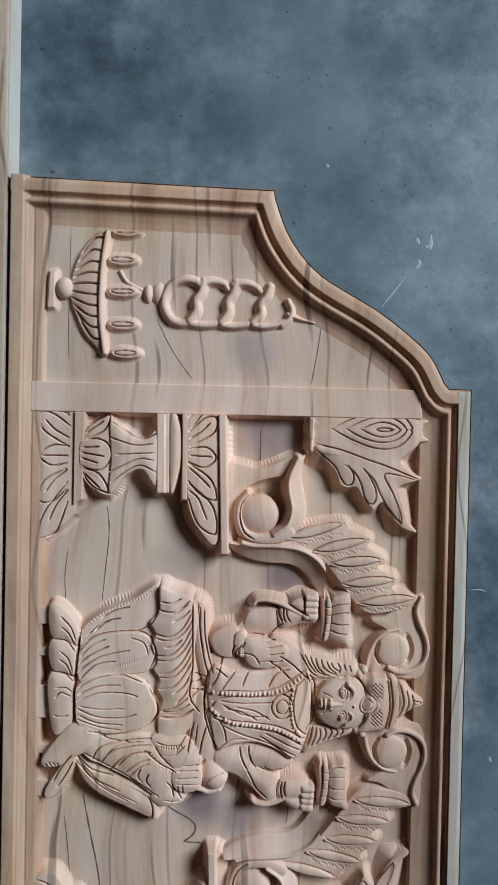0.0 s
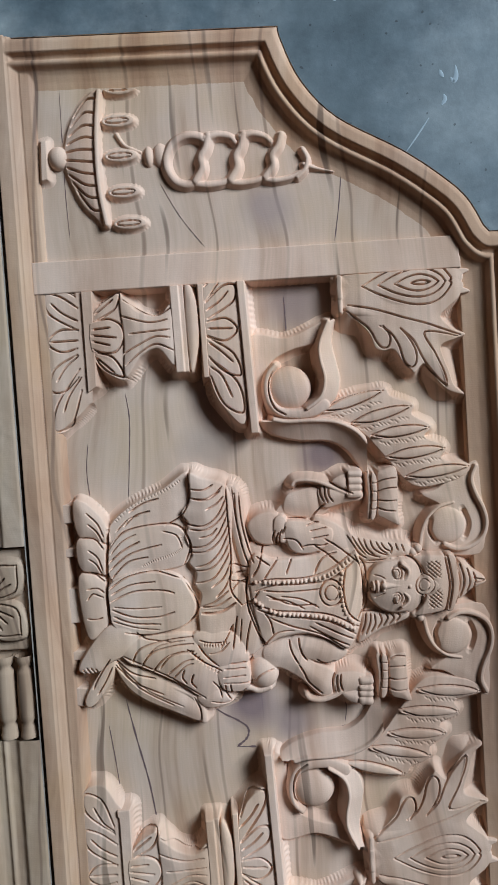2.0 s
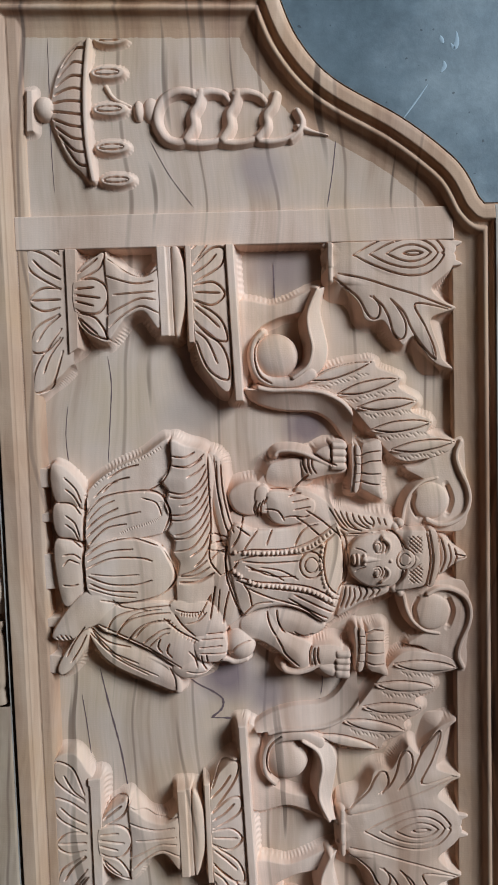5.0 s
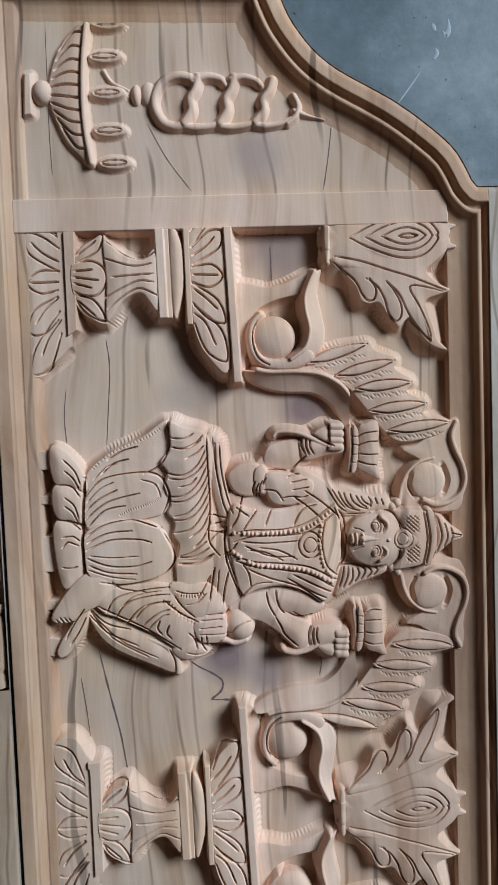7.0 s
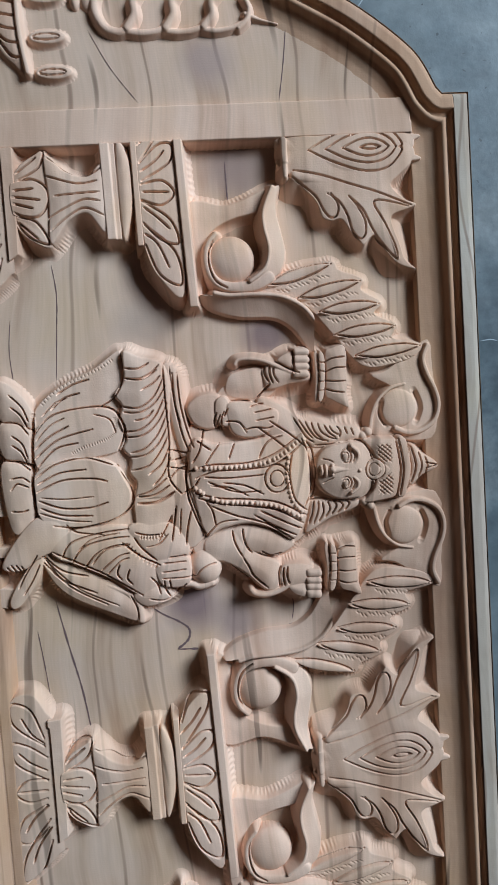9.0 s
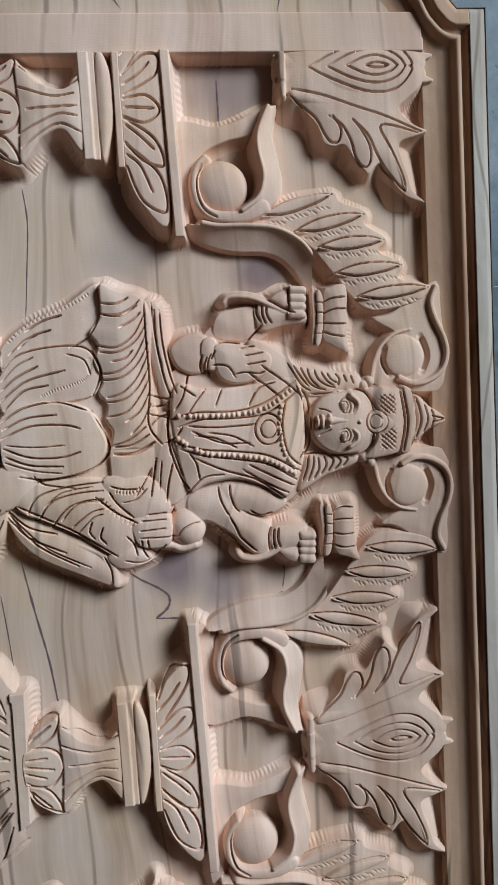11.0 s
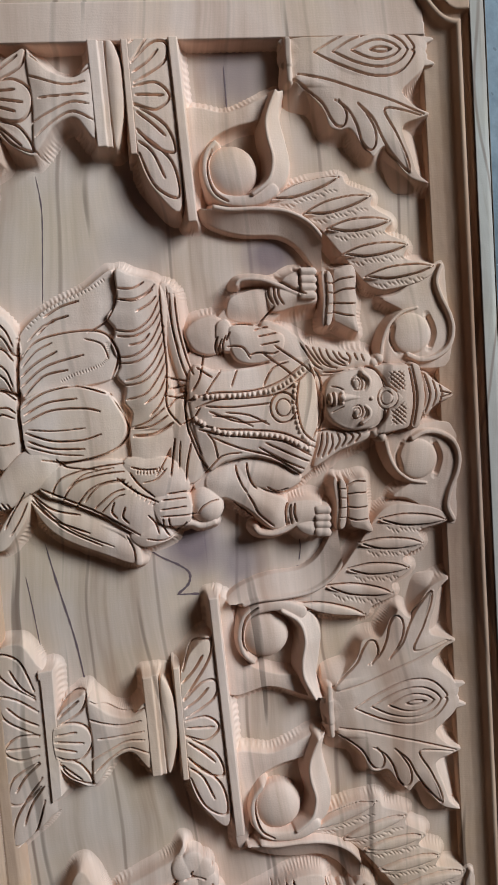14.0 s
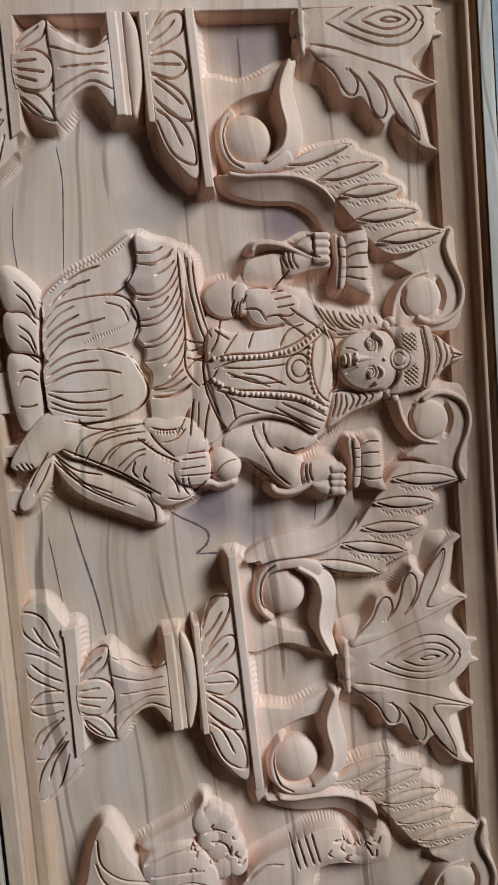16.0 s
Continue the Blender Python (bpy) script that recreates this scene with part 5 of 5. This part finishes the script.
    G(arc(134.5, 12.7, 9.0, 9.3, 0, 360, 28), 0.7, 0.9, curve=False)
    G(arc(133.8, 12.7, 5.2, 5.6, 0, 360, 24), 0.6, 0.7, curve=False)
    # crown lattice: two crossing sets of fine cuts
    x0, y0, x1, y1 = 137.8, 35.2, 150.0, -11.2
    for k in range(-3, 13):
        for lean in (1, -1):
            u = np.array((x0, y0 + (y1 - y0) * (k + 0.5) / 12.0))
            v = u + (x1 - x0, lean * (y1 - y0) / 4.0)
            line = np.linspace(u, v, 9)
            line = line[(line[:, 1] < y0) & (line[:, 1] > y1) & (np.abs(line[:, 1] - 12.5) > 9.5 - 0.55 * (line[:, 0] - x0))]
            if len(line) > 2:
                G(line, 0.6, 0.5, curve=False)
    for g in ([(154.7, 37.6), (157.9, 11.1), (153.7, -11.4)], [(157.4, 37.5), (160.5, 11), (156.3, -11.5)], [(164.7, 35.6), (167.9, 10.7), (162.2, -10.2)], [(169.4, 29.8), (172.3, 12.8), (168.3, -1.9)], [(175.7, 25.3), (177.6, 12.5), (174.7, 2.1)], [(181.5, 20.3), (182.9, 12.3), (181.2, 6)],
              [(181.4, 15), (193, 11.9)], [(181.3, 9.7), (191.9, 11.4)]):
        G(g, 0.8, 1.6)
    # locks of hair, swept outwards
    for g in ([(66.3, 61.8), (71.4, 53.3), (76.6, 44.7), (82.9, 39.7)],
              [(70.9, 61.1), (76, 51.2), (82.1, 43.4)],
              [(76.5, 59.4), (79.7, 50.9), (85.9, 43.2), (95.2, 39.9)],
              [(82, 57.2), (84.3, 48.8), (90.6, 42)],
              [(87.6, 56), (90, 48.5), (96.4, 43.5), (102.9, 41.2)],
              [(93.1, 53.8), (96.6, 47.2), (102, 43.1)],
              [(97.8, 52.6), (100.4, 47.9), (105, 44.8)],):
        G(g, 0.8, 1.5)
    for g in ([(104.4, 52.2), (107, 47.5), (105.8, 42.9)],
              [(111, 50.9), (112.6, 45.3)],
              [(116.7, 49.7), (118.3, 44)],):
        G(g, 0.8, 1.5)
    for g in ([(80, -12.2), (78.5, -21.9), (75.1, -31)],
              [(83.8, -12.4), (83.3, -20.8), (78.9, -31.8)],
              [(87.5, -13.6), (88, -22.1), (83.7, -30.3)],
              [(92.3, -13), (93.9, -19.7), (89.6, -26.9)],
              [(97.1, -12.4), (99.7, -17.3), (95.5, -24.5)],
              [(101.9, -12.8), (105.5, -17.7), (100.4, -23.9)],
              [(107.7, -13.2), (111.3, -16.2), (107.2, -21.6)],):
        G(g, 0.8, 1.5)
    for g in ([(76.2, -11), (86.8, -9.8), (101, -12.7), (113.5, -11.7)],
              [(84.6, 36.8), (98.9, 36.9), (114.2, 38.7)],):
        G(g, 0.8, 1.5)
    r.build("relief_figure", WOOD, panel, "plain carved seated figure on a lotus")


seated_figure()


# ---------------- upper edge of the next figure ----------------
def next_figure():
    r = Relief(-182, 112, -490, -340, 0.55)
    P = r.plate
    P([(-166.3, -447.7), (-162.8, -397.2), (-155, -370.6), (-145.9, -359.4), (-137.5, -370.7), (-129.7, -389.7), (-113.8, -410.2), (-82.2, -425.6), (-80.5, -462.3)], -6, 3, 3, 16)
    P([(-117.7, -400.3), (-105.7, -389.9), (-83.6, -386.2), (-69.4, -391.5), (-54.5, -417.2), (-59.3, -445), (-98, -438.6), (-114.5, -417.8)], -5, 3, 3, 14)
    P([(-117.6, -386.7), (-92.3, -374.2), (-69.3, -363.3), (-60, -351.9), (-61.5, -369.7), (-73.9, -388.4), (-101.5, -395.5)], -11, 3, 2, 8)
    for lx, ly in [(-62, -372.5), (-53.8, -368.6), (-45.6, -375), (-42.7, -387.3), (-38.4, -401.9), (-37, -414), (-58.4, -387.4), (-51.4, -397.8), (-49.4, -414.6)]:
        r.dome(lx, ly, 10.5, 11.5, -6.0, power=0.22, base=-13)
    P([(-37.8, -447.8), (-29, -425.7), (-14.5, -412.4), (11.3, -402.4), (34.7, -392.5), (56, -393.7), (58.9, -409.9), (73.6, -419.5), (91.1, -404.3), (100.1, -409.4), (97.8, -427.6), (77.9, -430.8), (52.6, -425.7), (31.9, -430.3), (22.2, -457.8)], -6, 3, 4, 16)
    for lx, ly in [(46.8, -401.1), (52.7, -409.9), (63.6, -415.9), (73.7, -417.5), (84.2, -414.9), (90.7, -410.6), (-23.3, -429.3), (-10.6, -426.1), (1.2, -435.9)]:
        r.dome(lx, ly, 7.5, 9, -4.5, power=0.25, base=-10)
    for g in ([(-153.2, -372.7), (-151.4, -393.2), (-136.2, -408.4), (-114.3, -415.5)], [(-156.1, -392.5), (-148.4, -411.5), (-126, -428)], [(-114.8, -400.1), (-93.9, -393.1), (-75.3, -391)], [(-110, -411.1), (-90.6, -410.6), (-66.3, -411.9)],
              [(-96.5, -422.5), (-76.9, -420.6), (-58, -428.8)], [(12, -399.4), (17.3, -422.7)], [(18.2, -398.3), (23.4, -422.1)], [(24.4, -396.1), (30.6, -421.2)], [(30.5, -395), (35.7, -420.4)],
              [(-54.7, -389.9), (-45.3, -393.9), (-41.2, -404.9)], [(-61.3, -381.2), (-51.4, -380.1), (-44.3, -382.8)], [(-28.3, -427.7), (-12.5, -417.2), (2.5, -417)], [(48.9, -403.4), (58.8, -407.6), (68.7, -411.8)], [(78.9, -413.3), (83.4, -422)]):
        r.groove(g, 1.0, 2.0)
    rng = np.random.default_rng(5)
    for k in range(26):
        cx, cy = [(-52.1, -388.4)][0] if k < 14 else [(63.7, -414.3)][0]
        a, o = rng.uniform(0, 6.28), np.array((cx, cy)) + rng.uniform(-1, 1, 2) * (22, 24 if k < 14 else 10)
        r.groove([o, o + (4 * math.cos(a), 4 * math.sin(a)), o + (7 * math.cos(a + 0.8), 7 * math.sin(a + 0.8))], 0.9, 1.7)
    r.build("relief_figure", WOOD, panel, "upper edge of a second plain carved figure")


next_figure()


# ---------------- dark veins in the carved ground ----------------
VEIN = plain("dark_vein", (0.19, 0.115, 0.115), 0.7)


def vein(pts, w0, w1, ground=FIELD):
    p = spline(pts, n=8)
    rng = np.random.default_rng(len(p))
    verts, faces = [], []
    for k, q in enumerate(p):
        d = p[min(k + 1, len(p) - 1)] - p[max(k - 1, 0)]
        n = np.array((-d[1], d[0])) / (np.hypot(*d) + 1e-9)
        w = (w0 + (w1 - w0) * k / len(p)) * rng.uniform(0.5, 1.2) * min(1.0, 0.25 + k / 3, 0.25 + (len(p) - 1 - k) / 3)
        for s in (-1, 1):
            v = q + n * w * s
            verts.append((v[0] / 1000, v[1] / 1000, (TOP + ground + 0.25) / 1000))
        if k:
            faces.append((2 * k - 2, 2 * k, 2 * k + 1, 2 * k - 1))
    ob = mesh_object("vein", verts, faces, VEIN, panel, label="dark vein in the timber")
    if ob.data.polygons[0].normal.z < 0:
        ob.data.flip_normals()


for pts, w0, w1 in (([(-71.3, -96.2), (-59.8, -105.6), (-45, -114.1), (-36.7, -121.7), (-38.1, -131.1), (-48.2, -139.4)], 0.6, 1.2), ([(-48.2, -139.4), (-28.7, -140.5), (-12.5, -142.5), (-6.2, -149.5)], 1.0, 0.7),
                    ([(-12.7, -148), (9.5, -136.9), (31.5, -130.9), (61.8, -124.1)], 0.8, 1.2), ([(-152.2, -85.6), (-144, -127.2), (-135.2, -169.1), (-130, -208.5)], 0.75, 0.8),
                    ([(-132, 206.7), (-129.6, 180.6), (-132.4, 144), (-135.7, 107.3)], 0.5, 0.4), ([(-170.6, 161.1), (-173.5, 135), (-172.2, 108.6)], 0.4, 0.4), ([(-170, -112.1), (-166.2, -145.3), (-162.8, -184.3)], 0.5, 0.4),
                    ([(-84.4, 395.3), (-68.1, 364.1), (-47.1, 335.2)], 0.35, 0.3), ([(81.4, 391.8), (77.9, 364.7), (72.4, 333.3)], 0.45, 0.4), ([(-170.8, 485.2), (-171.4, 431.2), (-171.8, 387.8), (-170.9, 352.2)], 0.3, 0.3),
                    ([(22.7, 286.6), (23, 271.6), (23.2, 254.2)], 0.6, 0.5), ([(57.8, -92.2), (58.7, -108.9), (56.8, -120.8)], 0.6, 0.4)):
    vein(pts, w0, w1, UPPER if pts[0][1] > 330 else FIELD)


# ---------------- the carved pillar lying alongside ----------------
def pillar():
    p = tagged(new("carved_pillar"), "tan carved wooden pillar with flutes lying beside the panel", "carved pillar")
    px0, px1 = -345.0, -231.0
    flower = [(-232.6, 68.5), (-238.1, -27.7)]
    balus = [(-235.8, -33.5), (-234.1, -111.6)]
    ya, yb = flower[0][1], flower[1][1]
    yc, yd = balus[0][1], balus[1][1]

    def block(name, y0, y1, z1, bevel=0.0015, label=""):
        return box(name, px0 / 1000, px1 / 1000, y0 / 1000, y1 / 1000, 0.0, z1 / 1000, WOOD_OLD, p, bevel, label)

    block("core", -900, 1300, 22)
    box("side_face", (px1 - 0.6) / 1000, (px1 + 0.4) / 1000, -0.9, 1.3, 0.0, 0.0352, GLARE_WOOD, p, label="planed side, coloured pale as if window-lit")
    for name, y0, y1 in (("fluted_shaft", ya + 2, 1290), ("fluted_shaft", -890, yd - 2)):
        r = Relief(px0, px1 - 1, y0, y1, 1.6, floor=-18)
        s = px1 - r.x
        r.h = np.interp(s, [0, 1.5, 20, 22, 25, 31, 34, 37, 43, 46, 49, 62, 66, 120], [-3.5, -2, -2, -4.5, -5.5, -5.5, -3, -5.5, -5.5, -3.5, -2, -2, -5, -5])
        r.build(name, WOOD_OLD, p, "shaft with shallow flutes", 0.05)
    block("flower_block", yb, ya, 29, label="square block with a flower")
    r = Relief(px0 + 2, px1 - 1, yb, ya, 0.7, floor=-12)
    cx, cy = px1 - 44, (ya + yb) / 2
    for k in range(4):
        a = radians(45 + 90 * k)
        tip = (cx + 52 * math.cos(a), cy + 50 * math.sin(a))
        d = np.array(tip) - (cx, cy)
        n = np.array((-d[1], d[0])) / np.hypot(*d)
        r.plate(np.array([(cx, cy), np.array((cx, cy)) + 0.55 * d + n * 19, tip, np.array((cx, cy)) + 0.55 * d - n * 19]), -3.5, 2, 1.5, 8)
        for u in (-0.4, 0, 0.4):
            r.groove([np.array((cx, cy)) + 0.3 * d + n * 8 * u, np.array((cx, cy)) + 0.6 * d + n * 20 * u], 0.9, 1.8, curve=False)
        r.groove([np.array((cx, cy)) + 0.1 * d + n * 3, np.array((cx, cy)) + 0.55 * d + n * 15.5, np.array((cx, cy)) + 0.92 * d], 0.9, 2)
        r.groove([np.array((cx, cy)) + 0.1 * d - n * 3, np.array((cx, cy)) + 0.55 * d - n * 15.5, np.array((cx, cy)) + 0.92 * d], 0.9, 2)
    r.dome(cx, cy, 13, 13, 1)
    r.groove(np.array([(cx + (1.5 + 0.55 * k) * math.cos(k * 0.6), cy + (1.5 + 0.55 * k) * math.sin(k * 0.6)) for k in range(18)]), 0.8, 1.6)
    r.build("flower", WOOD_OLD, p, "four-petalled carved flower")
    xs = [px1 - 12 - 18.5 * k for k in range(6)]
    for x in xs:
        rings = 22
        verts, faces = [], []
        for i in range(rings + 1):
            t = i / rings
            rad = 6.6 + 1.9 * math.sin(math.pi * t) + (1.6 if t < 0.08 or t > 0.92 else 0) - (2.2 if 0.78 < t < 0.84 or 0.1 < t < 0.14 else 0)
            for j in range(12):
                a = 2 * math.pi * j / 12
                verts.append(((x + rad * math.cos(a)) / 1000, (yc + (yd - yc) * t) / 1000, (27 + rad * math.sin(a)) / 1000))
            if i:
                for j in range(12):
                    q = (i - 1) * 12
                    faces.append((q + j, q + (j + 1) % 12, q + 12 + (j + 1) % 12, q + 12 + j))
        ob = mesh_object("baluster", verts, faces, WOOD_OLD, p, True)
        bm = bmesh.new()
        bm.from_mesh(ob.data)
        bmesh.ops.recalc_face_normals(bm, faces=bm.faces[:])
        bm.to_mesh(ob.data)
        bm.free()


pillar()


# ---------------- marks on the floor ----------------
def splash(name, pts, half, label):
    p = spline(pts, n=6)
    verts, faces = [], []
    for k, q in enumerate(p):
        d = p[min(k + 1, len(p) - 1)] - p[max(k - 1, 0)]
        n = np.array((-d[1], d[0])) / (np.hypot(*d) + 1e-9)
        w = half * (0.3 + 0.9 * math.sin(math.pi * k / (len(p) - 1)))
        for s, z in ((-1, 0.05), (0, 0.5), (1, 0.05)):
            verts.append(((q[0] + n[0] * w * s) / 1000, (q[1] + n[1] * w * s) / 1000, z / 1000))
        if k:
            b = 3 * k
            faces += [(b - 3, b, b + 1, b - 2), (b - 2, b + 1, b + 2, b - 1)]
    ob = mesh_object(name, verts, faces, CHALK, None, True)
    if sum(f.normal.z for f in ob.data.polygons) < 0:
        ob.data.flip_normals()
    tagged(ob, label, "floor mark", "marks on the floor")


splash("paint_splash", [(199, 495.9), (199.5, 486.9), (196.9, 481.5), (193.7, 485.1)], 2.0, "small white paint splash on the concrete floor")
splash("paint_splash", [(183.9, 492.5), (185.4, 489), (186.9, 485.5)], 1.6, "tiny white paint drip on the concrete floor")
splash("paint_splash", [(186.4, 469.8), (187.9, 465.2), (184.1, 459.8)], 1.6, "small white curved drip on the concrete floor")
splash("scratch", [(172, 449.4), (161.3, 434.9), (148.2, 418.3)], 0.7, "long pale scratch on the concrete floor")
splash("paint_splash", [(87.2, 566), (89.2, 562.6)], 1.4, "tiny pale speck on the concrete floor")
splash("paint_splash", [(276.1, -58.5), (278.1, -64.6)], 1.2, "tiny pale speck on the concrete floor")
splash("scratch", [(250.2, 120.1), (260, 121.1), (267.5, 119.1)], 0.5, "thin pale scratch on the concrete floor")
